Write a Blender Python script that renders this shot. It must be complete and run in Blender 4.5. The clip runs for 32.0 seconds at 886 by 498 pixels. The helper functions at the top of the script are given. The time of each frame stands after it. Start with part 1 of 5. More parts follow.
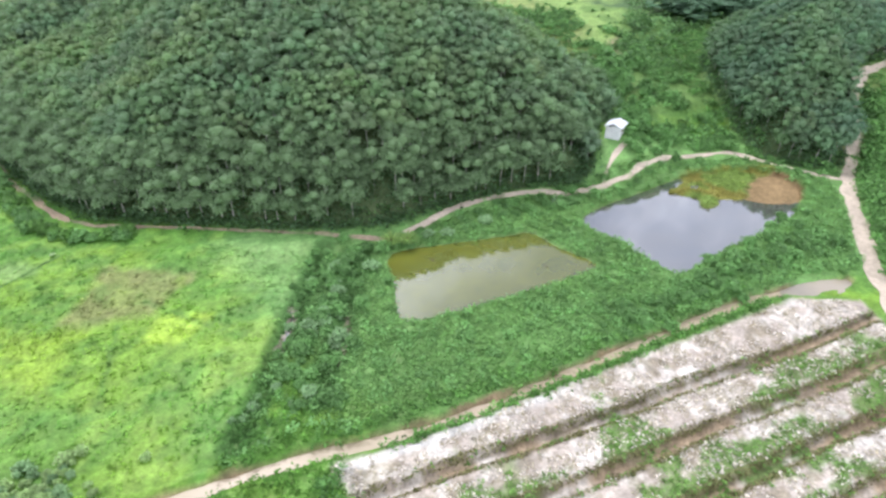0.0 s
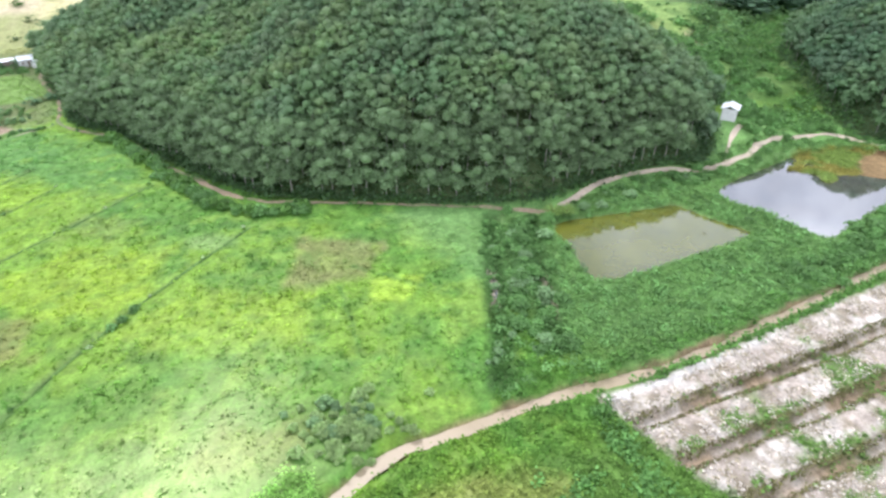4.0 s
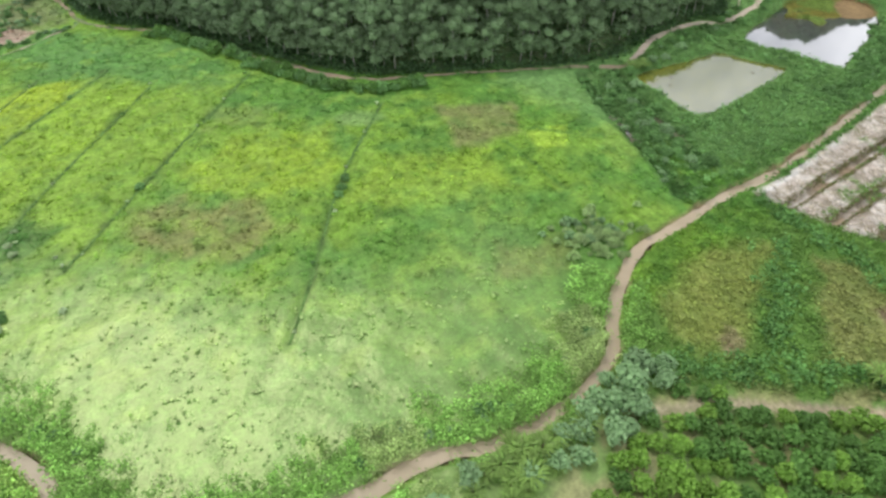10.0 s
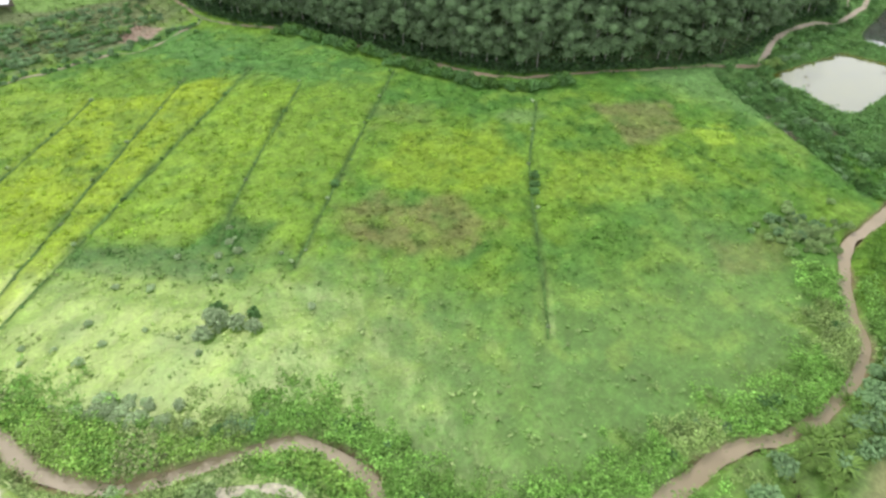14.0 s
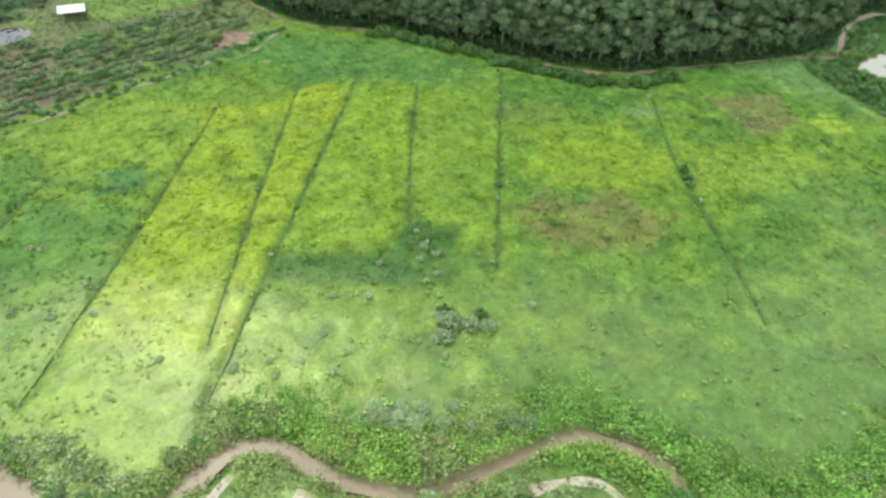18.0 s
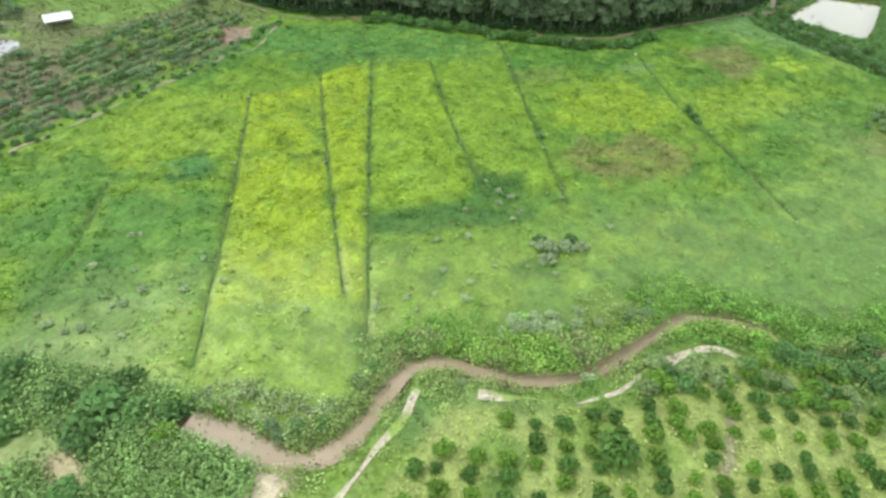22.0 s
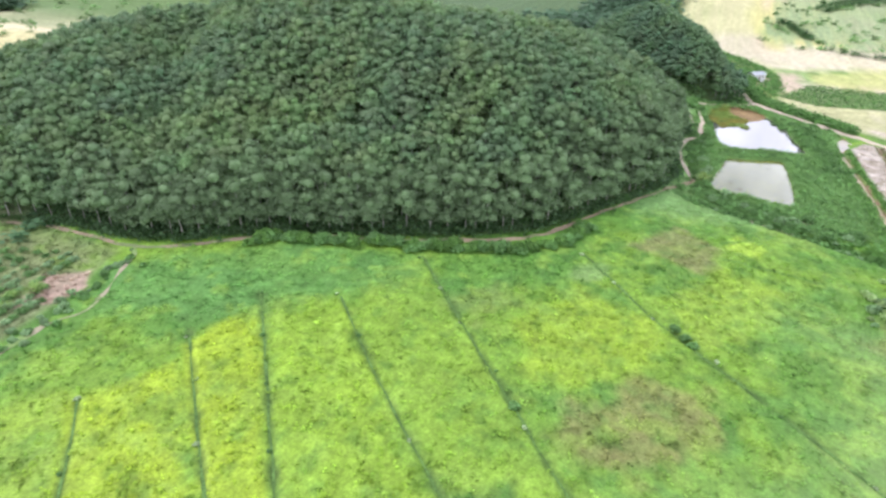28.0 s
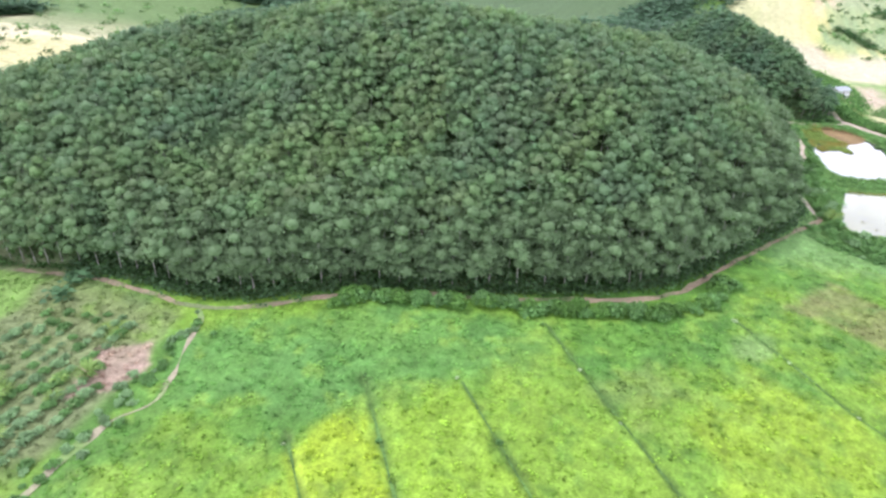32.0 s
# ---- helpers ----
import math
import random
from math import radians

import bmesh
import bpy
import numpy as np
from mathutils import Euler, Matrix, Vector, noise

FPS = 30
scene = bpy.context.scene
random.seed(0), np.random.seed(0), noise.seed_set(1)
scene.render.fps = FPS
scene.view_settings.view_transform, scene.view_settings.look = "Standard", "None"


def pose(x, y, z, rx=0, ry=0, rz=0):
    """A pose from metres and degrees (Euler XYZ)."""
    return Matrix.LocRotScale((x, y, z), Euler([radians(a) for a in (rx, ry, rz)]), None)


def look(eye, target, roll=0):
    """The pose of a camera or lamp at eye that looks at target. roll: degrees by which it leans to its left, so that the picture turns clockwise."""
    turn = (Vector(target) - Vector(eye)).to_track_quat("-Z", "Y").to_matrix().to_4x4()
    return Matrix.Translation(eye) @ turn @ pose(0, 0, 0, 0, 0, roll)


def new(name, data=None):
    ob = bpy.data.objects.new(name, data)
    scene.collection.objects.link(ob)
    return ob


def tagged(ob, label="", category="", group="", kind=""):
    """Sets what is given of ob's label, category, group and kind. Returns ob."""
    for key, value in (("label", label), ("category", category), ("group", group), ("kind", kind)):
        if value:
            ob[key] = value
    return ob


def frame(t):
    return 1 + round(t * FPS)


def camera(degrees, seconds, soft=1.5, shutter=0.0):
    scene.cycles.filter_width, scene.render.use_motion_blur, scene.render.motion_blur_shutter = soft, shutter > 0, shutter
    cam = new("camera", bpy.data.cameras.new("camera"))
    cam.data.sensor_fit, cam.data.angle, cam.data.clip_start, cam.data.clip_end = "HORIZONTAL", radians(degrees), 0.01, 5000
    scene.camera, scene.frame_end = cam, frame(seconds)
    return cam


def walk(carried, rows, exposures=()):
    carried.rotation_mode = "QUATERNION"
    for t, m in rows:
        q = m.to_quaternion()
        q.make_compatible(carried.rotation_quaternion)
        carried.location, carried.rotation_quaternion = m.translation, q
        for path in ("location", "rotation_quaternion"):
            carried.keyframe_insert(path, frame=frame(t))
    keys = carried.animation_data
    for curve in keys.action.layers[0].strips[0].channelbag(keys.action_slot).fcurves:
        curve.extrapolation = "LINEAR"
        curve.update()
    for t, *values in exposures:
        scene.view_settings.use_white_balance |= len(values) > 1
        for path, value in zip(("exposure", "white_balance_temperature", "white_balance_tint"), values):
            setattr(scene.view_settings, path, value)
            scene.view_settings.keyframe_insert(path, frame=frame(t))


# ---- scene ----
cam = camera(74.7, 32.0, 2.7)
PATH = [
    (0, (0.78, -0.765, 59.533), (1.46, 0.79, 58.475), -0.3),
    (0.5, (-3.884, 0.489, 59.467), (-3.198, 2.043, 58.411), -0.3),
    (1, (-8.523, 1.618, 59.463), (-7.834, 3.17, 58.406), -0.3),
    (1.5, (-13.18, 2.505, 59.289), (-12.488, 4.057, 58.233), -0.3),
    (2, (-17.688, 3.144, 59.094), (-16.991, 4.694, 58.04), -0.2),
    (2.5, (-22.226, 3.632, 58.901), (-21.524, 5.181, 57.848), -0.2),
    (3, (-26.867, 3.929, 58.787), (-26.165, 5.477, 57.734), -0.3),
    (3.5, (-31.34, 4.145, 58.767), (-30.633, 5.691, 57.713), -0.2),
    (4, (-35.984, 4.363, 58.747), (-35.276, 5.908, 57.692), -0.3),
    (4.5, (-40.456, 4.576, 58.692), (-39.745, 6.117, 57.635), -0.3),
    (6.5, (-56.126, 5.907, 57.651), (-55.114, 7.274, 56.598), -0.5),
    (7, (-60.254, 7.382, 57.502), (-59.242, 8.75, 56.452), -0.6),
    (7.5, (-64.427, 9.143, 57.502), (-63.412, 10.511, 56.454), -0.5),
    (8, (-69.382, 11.354, 57.57), (-68.425, 12.629, 56.362), 0.2),
    (8.5, (-73.743, 13.971, 57.878), (-72.852, 15.108, 56.495), 0.8),
    (9, (-79.748, 13.626, 59.295), (-78.847, 14.779, 57.931), 0.7),
    (9.5, (-86.447, 12.392, 61.322), (-85.524, 13.561, 59.987), 0.9),
    (10, (-90.515, 14.756, 61.721), (-89.591, 15.922, 60.384), 0.9),
    (10.5, (-94.264, 17.457, 61.682), (-93.336, 18.619, 60.345), 1.0),
    (11, (-97.915, 20.205, 61.533), (-96.985, 21.366, 60.196), 1.1),
    (11.5, (-101.431, 22.794, 61.484), (-100.499, 23.953, 60.147), 1.1),
    (12, (-105.016, 25.422, 61.435), (-104.085, 26.581, 60.097), 1.1),
    (12.5, (-108.568, 28.063, 61.316), (-107.633, 29.221, 59.979), 1.2),
    (13, (-112.38, 30.8, 61.292), (-111.44, 31.954, 59.955), 1.4),
    (13.5, (-115.929, 33.504, 61.234), (-114.985, 34.654, 59.898), 1.6),
    (14, (-119.492, 36.131, 61.16), (-118.548, 37.281, 59.824), 1.6),
    (14.5, (-122.48, 38.573, 61.102), (-121.528, 39.717, 59.765), 1.8),
    (16.5, (-136.928, 50.739, 62.168), (-135.909, 51.809, 60.82), 2.1),
    (17, (-140.508, 53.77, 62.165), (-139.485, 54.838, 60.818), 2.2),
    (17.5, (-144.166, 56.414, 62.112), (-143.14, 57.481, 60.767), 2.2),
    (18, (-147.708, 58.601, 61.958), (-146.681, 59.667, 60.614), 2.2),
    (18.5, (-151.541, 60.164, 61.873), (-150.512, 61.23, 60.529), 2.2),
    (19, (-155.688, 61.212, 61.802), (-154.66, 62.278, 60.458), 2.1),
    (19.5, (-159.542, 61.969, 61.642), (-158.467, 62.99, 60.3), 2.1),
    (20, (-163.847, 62.988, 61.469), (-162.688, 63.921, 60.133), 1.9),
    (20.5, (-168.007, 64.153, 61.282), (-166.802, 65.029, 59.948), 1.9),
    (21, (-171.766, 65.5, 61.206), (-170.559, 66.374, 59.871), 1.9),
    (21.5, (-174.167, 67.0, 61.038), (-172.96, 67.874, 59.705), 1.9),
    (22, (-175.481, 68.803, 60.895), (-174.273, 69.677, 59.562), 1.9),
    (22.5, (-175.651, 70.779, 61.04), (-174.406, 71.685, 59.764), 1.7),
    (23, (-175.19, 73.051, 61.181), (-173.87, 74.019, 60.032), 1.6),
    (23.5, (-173.888, 75.381, 61.312), (-172.505, 76.402, 60.291), 1.4),
    (24, (-172.101, 77.801, 61.406), (-170.689, 78.847, 60.451), 1.4),
    (24.5, (-169.765, 80.327, 61.458), (-168.354, 81.372, 60.5), 1.5),
    (25, (-166.669, 82.869, 61.26), (-165.243, 83.891, 60.301), 1.4),
    (25.5, (-163.449, 85.515, 60.959), (-161.919, 86.379, 60.005), 1.2),
    (26, (-159.851, 88.032, 60.792), (-158.244, 88.749, 59.842), 1.0),
    (26.5, (-156.003, 90.29, 60.751), (-154.395, 91.003, 59.8), 1.2),
    (28.5, (-140.205, 101.537, 60.525), (-138.595, 102.246, 59.573), 1.5),
    (29, (-137.255, 105.18, 60.378), (-135.646, 105.892, 59.427), 1.6),
    (29.5, (-134.998, 108.897, 60.268), (-133.388, 109.609, 59.319), 1.6),
    (30, (-133.461, 112.181, 60.14), (-131.852, 112.901, 59.195), 1.5),
    (30.5, (-132.113, 115.801, 60.149), (-130.505, 116.524, 59.205), 1.5),
    (31, (-131.225, 119.736, 60.171), (-129.619, 120.463, 59.226), 1.5),
    (31.5, (-131.035, 123.622, 60.178), (-129.429, 124.348, 59.232), 1.5),
    (32, (-131.334, 127.614, 60.139), (-129.73, 128.343, 59.192), 1.6),
]
walk(cam, [(t, look(eye, target, roll)) for t, eye, target, roll in PATH], [(0.0, -0.53, 5800, 16), (7.5, -0.53, 5850, 16), (8.8, -0.96, 6150, 12), (13.0, -1.12, 6200, 11), (19.0, -1.14, 6200, 9), (22.0, -1.07, 6200, 9), (23.0, -0.98, 6100, 14), (24.0, -0.8, 5850, 17), (27.0, -0.68, 5850, 20), (32.0, -0.48, 5800, 21)])

# ---- world, sun, exposure ----
SUN_ELEV, SUN_AZ = radians(55), radians(-1)
world = bpy.data.worlds.new("sky")
scene.world = world
world.use_nodes = True
wn, wl = world.node_tree.nodes, world.node_tree.links
wn.clear()
w_out, w_bg, w_sky = wn.new("ShaderNodeOutputWorld"), wn.new("ShaderNodeBackground"), wn.new("ShaderNodeTexSky")
w_sky.sky_type = "NISHITA"
w_sky.sun_disc = False
w_sky.sun_elevation, w_sky.sun_rotation = SUN_ELEV, SUN_AZ
w_co, w_map, w_no = wn.new("ShaderNodeTexCoord"), wn.new("ShaderNodeMapping"), wn.new("ShaderNodeTexNoise")
w_map.inputs["Rotation"].default_value = (0, 0, radians(0))
w_no.inputs["Scale"].default_value, w_no.inputs["Detail"].default_value = 2.6, 7
wl.new(w_co.outputs["Generated"], w_map.inputs["Vector"])
wl.new(w_map.outputs["Vector"], w_no.inputs["Vector"])
w_last = w_sky.outputs["Color"]
for lo, hi, tone in ((0.24, 0.42, (13, 13.6, 14.6)), (0.42, 0.56, (32, 32, 32))):
    w_ra, w_mix = wn.new("ShaderNodeValToRGB"), wn.new("ShaderNodeMixRGB")
    w_ra.color_ramp.elements[0].position, w_ra.color_ramp.elements[1].position = lo, hi
    w_mix.inputs[2].default_value = (*tone, 1)
    wl.new(w_no.outputs["Fac"], w_ra.inputs["Fac"])
    wl.new(w_ra.outputs["Color"], w_mix.inputs[0])
    wl.new(w_last, w_mix.inputs[1])
    w_last = w_mix.outputs["Color"]
# hazy air whitens the sky towards the horizon
w_sep, w_inv, w_sq, w_haze, w_mul = wn.new("ShaderNodeSeparateXYZ"), wn.new("ShaderNodeMath"), wn.new("ShaderNodeMath"), wn.new("ShaderNodeMath"), wn.new("ShaderNodeVectorMath")
w_inv.operation, w_sq.operation, w_haze.operation, w_mul.operation = "SUBTRACT", "POWER", "MULTIPLY_ADD", "MULTIPLY"
w_inv.use_clamp = True
w_inv.inputs[0].default_value, w_sq.inputs[1].default_value, w_haze.inputs[1].default_value, w_haze.inputs[2].default_value = 1.0, 2.0, 2.0, 1.0
wl.new(w_co.outputs["Generated"], w_sep.inputs["Vector"])
wl.new(w_sep.outputs["Z"], w_inv.inputs[1])
wl.new(w_inv.outputs["Value"], w_sq.inputs[0])
wl.new(w_sq.outputs["Value"], w_haze.inputs[0])
wl.new(w_last, w_mul.inputs[0])
wl.new(w_haze.outputs["Value"], w_mul.inputs[1])
wl.new(w_mul.outputs["Vector"], w_bg.inputs["Color"])
w_bg.inputs["Strength"].default_value = 0.068
wl.new(w_bg.outputs["Background"], w_out.inputs["Surface"])

sun = new("sun", bpy.data.lights.new("sun", "SUN"))
sun.data.energy, sun.data.angle, sun.data.color = 3.2, radians(8), (1.0, 0.96, 0.88)
sun.matrix_world = look((0, 0, 0), (-math.cos(SUN_ELEV) * math.sin(SUN_AZ), -math.cos(SUN_ELEV) * math.cos(SUN_AZ), -math.sin(SUN_ELEV)))

# ---- numeric helpers ----
rng = np.random.default_rng(7)


def lattice(ix, iy, seed):
    h = (ix.astype(np.int64) * 374761393 + iy.astype(np.int64) * 668265263 + seed * 974634777) & 0x7FFFFFFF
    h = ((h ^ (h >> 13)) * 1274126177) & 0x7FFFFFFF
    return ((h ^ (h >> 16)) & 0xFFFF) / 65535.0


def vnoise(x, y, size, seed=0):
    """Smooth value noise in 0..1 with cells of that size in metres."""
    u, v = np.asarray(x) / size, np.asarray(y) / size
    i, j = np.floor(u), np.floor(v)
    fu, fv = u - i, v - j
    fu, fv = fu * fu * (3 - 2 * fu), fv * fv * (3 - 2 * fv)
    a, b = lattice(i, j, seed), lattice(i + 1, j, seed)
    c, d = lattice(i, j + 1, seed), lattice(i + 1, j + 1, seed)
    return (a * (1 - fu) + b * fu) * (1 - fv) + (c * (1 - fu) + d * fu) * fv


def fbm(x, y, size, seed=0):
    return 0.55 * vnoise(x, y, size, seed) + 0.28 * vnoise(x, y, size * 0.47, seed + 1) + 0.17 * vnoise(x, y, size * 0.21, seed + 2)


def step(a, b, v):
    t = np.clip((v - a) / (b - a), 0, 1)
    return t * t * (3 - 2 * t)


def line_dist(pts, x, y):
    """Distance to an open line of points."""
    best = np.full(np.shape(x), 1e9)
    for (ax, ay), (bx, by) in zip(pts[:-1], pts[1:]):
        dx, dy = bx - ax, by - ay
        t = np.clip(((x - ax) * dx + (y - ay) * dy) / (dx * dx + dy * dy + 1e-9), 0, 1)
        best = np.minimum(best, (x - ax - t * dx) ** 2 + (y - ay - t * dy) ** 2)
    return np.sqrt(best)


def poly_dist(pts, x, y):
    """Signed distance to a closed outline, positive inside."""
    d = line_dist(list(pts) + [pts[0]], x, y)
    ins = np.zeros(np.shape(x), bool)
    for (ax, ay), (bx, by) in zip(pts, list(pts[1:]) + [pts[0]]):
        hit = ((ay > y) != (by > y)) & (x < (bx - ax) * (y - ay) / (by - ay + 1e-12) + ax)
        ins ^= hit
    return np.where(ins, d, -d)


def smooth_line(pts, n=6, closed=False):
    """A Catmull-Rom curve through the points."""
    p = [Vector((a, b)) for a, b in pts]
    out, m = [], len(p)
    for i in range(m if closed else m - 1):
        if closed:
            p0, p1, p2, p3 = p[i - 1], p[i], p[(i + 1) % m], p[(i + 2) % m]
        else:
            p0, p1, p2, p3 = p[max(i - 1, 0)], p[i], p[i + 1], p[min(i + 2, m - 1)]
        for k in range(n):
            t = k / n
            q = 0.5 * (2 * p1 + (p2 - p0) * t + (2 * p0 - 5 * p1 + 4 * p2 - p3) * t * t + (3 * p1 - p0 - 3 * p2 + p3) * t ** 3)
            out.append((q.x, q.y))
    if not closed:
        out.append(tuple(p[-1]))
    return out


# ---- plan of the valley ----
POND_GREEN = smooth_line([(30, 91), (27, 80), (25, 72), (31, 70), (46, 70), (62, 71), (64, 73), (61, 80), (59, 87), (54, 88), (42, 90)], 4, True)
POND_BLUE = smooth_line([(73, 88), (74, 76), (76, 64), (81, 64), (96, 67), (111, 69), (124, 76), (129, 83), (124, 91), (111, 95), (95, 93)], 4, True)
MARSH = smooth_line([(96, 91), (101, 86), (101, 81.5), (106, 82), (111, 81), (118, 85), (125, 87), (130, 89), (126, 93), (112, 94)], 4, True)
MUD_FLAT = smooth_line([(111, 82), (114, 76), (122, 73.5), (130, 80), (130, 90), (120, 87)], 4, True)
CREEK = smooth_line([(103, 49), (92, 51), (80, 52), (63, 51), (47, 50), (31, 49), (17, 49), (5, 50), (-10, 50), (-22, 50), (-30, 47), (-37, 43), (-43, 38.5), (-52, 37), (-62, 38), (-72, 42), (-82, 43),
    (-94, 46), (-103, 52), (-107, 59), (-106, 65), (-110, 73), (-118, 76.5), (-128, 80), (-134, 87), (-137, 95), (-141, 98.5), (-148, 98), (-154, 98), (-159, 101), (-161, 108), (-163, 115)], 5)
CREEK_POOL = smooth_line([(89, 51), (94, 53), (101, 52), (104, 48), (99, 46), (92, 48)], 4, True)
ROAD_EAST = smooth_line([(84, 22), (96, 34), (104, 42), (113, 52), (126, 63), (138, 74), (146, 80), (157, 88), (170, 100), (184, 107), (199, 110), (218, 110), (240, 104), (262, 96)], 5)
PATH_POND = smooth_line([(142, 77), (138, 82), (135, 90), (131, 98), (124, 101), (111, 101), (100, 99), (89, 97), (76, 98), (70, 101), (62, 102), (54, 102), (44, 100), (32, 96)], 5)
PATH_HILL = smooth_line([(32, 96), (27, 98), (13, 105.5), (-5, 115.5), (-16, 121), (-25, 126), (-32, 134), (-37, 145), (-43, 157), (-49, 173), (-56, 184), (-64, 193), (-70, 203), (-71, 214), (-72, 228),
    (-76, 242), (-80, 258), (-83, 280), (-86, 292), (-93, 305)], 5)
FOOTPATH = smooth_line([(-71, 203), (-72.5, 200), (-77, 198), (-82, 195.5), (-88.5, 191.3), (-92, 191.5), (-96, 192.8), (-103, 193), (-110, 192), (-126, 190), (-150, 188)], 5)
HUT_PATH = smooth_line([(97, 105), (92, 103), (87, 100), (85, 97)], 4)
TRACK = smooth_line([(-113, 64.5), (-113, 68), (-117, 71), (-123, 74), (-128, 76), (-133, 79), (-136, 84), (-139.5, 89.5)], 5)
TRACK_WEST = smooth_line([(-143, 95), (-147, 94.2), (-152, 94), (-156, 93.5), (-166, 93)], 5)
DITCHES = [[(-143, 166), (-152, 157), (-161, 150)], [(-107, 172), (-130, 148), (-147, 131), (-158, 120)], [(-88, 170), (-112, 143), (-126, 127), (-137, 114)],
    [(-73, 167), (-111, 133), (-133, 113), (-141, 106)], [(-67, 153), (-85, 134), (-98, 119), (-104, 111)], [(-46, 146), (-68, 126), (-82, 113), (-97, 99)], [(-29, 115), (-48, 98), (-58, 87), (-67, 76), (-76, 66)]]
GULLY_W = [(19, 99), (13, 88), (9, 80), (4, 70), (1, 63), (-4, 55)]
GULLY_E = [(25, 93), (20, 84), (17, 77), (11, 65), (8, 58)]
HILL = smooth_line([(81, 103.5), (64, 106), (45, 105), (30, 104), (14, 110), (-4, 120), (-20, 129), (-30, 142), (-41, 163), (-50, 184), (-60, 197), (-65, 208), (-67, 225), (-72, 242), (-76, 258), (-80, 284), (-78, 303),
    (-62, 324), (-20, 336), (20, 332), (55, 315), (75, 280), (98, 240), (106, 205), (110, 175), (110, 153), (108, 140), (106, 129), (101, 121), (93, 117), (87, 109)], 3, True)
HILL_EAST = smooth_line([(147, 83.5), (138, 97), (142.5, 112), (152, 128), (162, 145), (176, 153), (200, 158), (232, 156), (248, 134), (240, 110), (219, 113.5), (198, 114), (182, 110.5), (168, 103), (157, 93)], 3, True)
EAST_BASE = smooth_line([(144, 83), (137, 97), (139, 112), (145, 128), (152, 150), (164, 168), (200, 182), (246, 172), (268, 132), (256, 95), (226, 72), (190, 68), (166, 69), (152, 75)], 3, True)
WEST_POND = smooth_line([(-137, 246), (-128, 247), (-124, 242), (-127, 236), (-138, 234), (-146, 240)], 4, True)
FAR_POND = smooth_line([(-106, 300), (-98, 304), (-92, 300), (-96, 292), (-104, 290)], 4, True)
FOLD = [(-66, 214), (-48, 222), (-30, 232), (10, 262)]
SAND = [(7, 46.8), (40, 47.3), (88, 48.8), (99, 43.6), (92, 31), (80, 18), (66, 6), (24, 6), (17, 16), (10, 32)]
LEFT_EDGE = [(-71, 202), (-80, 198), (-90, 196), (-104, 193), (-118, 192), (-133, 191), (-152, 190), (-200, 185)]

# ---- ground heights ----
def axis(lo, hi, fine, far):
    inner = np.arange(lo, hi + 1e-6, fine)
    grow = np.cumsum(fine * 1.13 ** np.arange(1, 80))
    grow = grow[grow < far]
    return np.concatenate([(lo - grow)[::-1], inner, hi + grow])


XS, YS = axis(-182, 150, 0.7, 3500), axis(-6, 300, 0.7, 3500)
GX, GY = np.meshgrid(XS, YS)


def hill_height(x, y):
    d = poly_dist(HILL, x, y) + 1.5
    k = 0.52 + 0.68 * step(-30, 18, x) + 0.32 * step(200, 245, y) * (1 - step(-20, 20, x))
    top = 34 - 12 * step(195, 290, y)
    h1 = np.where(d > 0, top * (1 - np.exp(-np.maximum(d, 0) * k / top)), 0)
    h1 = h1 * (1 - 0.45 * np.exp(-(line_dist(FOLD, x, y) / 13) ** 2))
    h1 = h1 + 7.5 * np.exp(-((x - 28) ** 2 + (y - 262) ** 2) / 1800) * step(0, 25, d) - 1.2 * np.exp(-((x - 52) ** 2 + (y - 172) ** 2) / 900) + 1.5 * np.exp(-((x - 33) ** 2 + (y - 208) ** 2) / 1000) * step(0, 25, d)
    d2 = poly_dist(EAST_BASE, x, y) + 1
    q = (x - 143) * 0.55 - (y - 84) * 0.83
    h2 = np.where(d2 > 0, 30 * (1 - np.exp(-np.maximum(d2, 0) * (1.25 - 0.85 * step(-16, 4, q)) / 30)) * (1 - 0.35 * step(122, 165, y)), 0)
    gap = step(100, 130, y) * step(84, 100, x) * (1 - step(200, 330, x)) * (1 - step(230, 320, y))
    h3 = gap * (1.5 + 0.12 * np.maximum(y - 98, 0)) 
    hut = 7.0 * np.exp(-((x - 97) ** 2 + (y - 110) ** 2) / 160)
    far = np.hypot(x - 0, y - 120)
    roll = step(260, 620, far) * (fbm(x, y, 420, 30) - 0.34) * 75 * step(0, 1, (y + 0.25 * x + 60) / 260)
    west = step(315, 420, y) * (1 - step(30, 150, x)) * 16 * np.exp(-((y - 470) / 120) ** 2)
    return np.maximum(np.maximum(h1, h2), h3) + hut * (d < 0) + np.maximum(roll, -2) + west


def marsh_dist(x, y):
    """How far inside the ragged marsh a place lies."""
    return poly_dist(MARSH, x, y) + 5.0 * (fbm(x, y, 6, 46) - 0.5) - 3.2 * np.exp(-((x - 106) ** 2 / 8 + (y - 89.5) ** 2 / 2.5))


def furrow(x, y):
    """Distance to the nearest furrow of the sand beds, positive on its uphill side."""
    v = y - 40.2 + 0.02 * (x - 50) + 0.9 * (vnoise(x, y, 11, 21) - 0.5)
    return np.where(v > 3.2, v, np.mod(v + 3.6, 7.25) - 3.6)


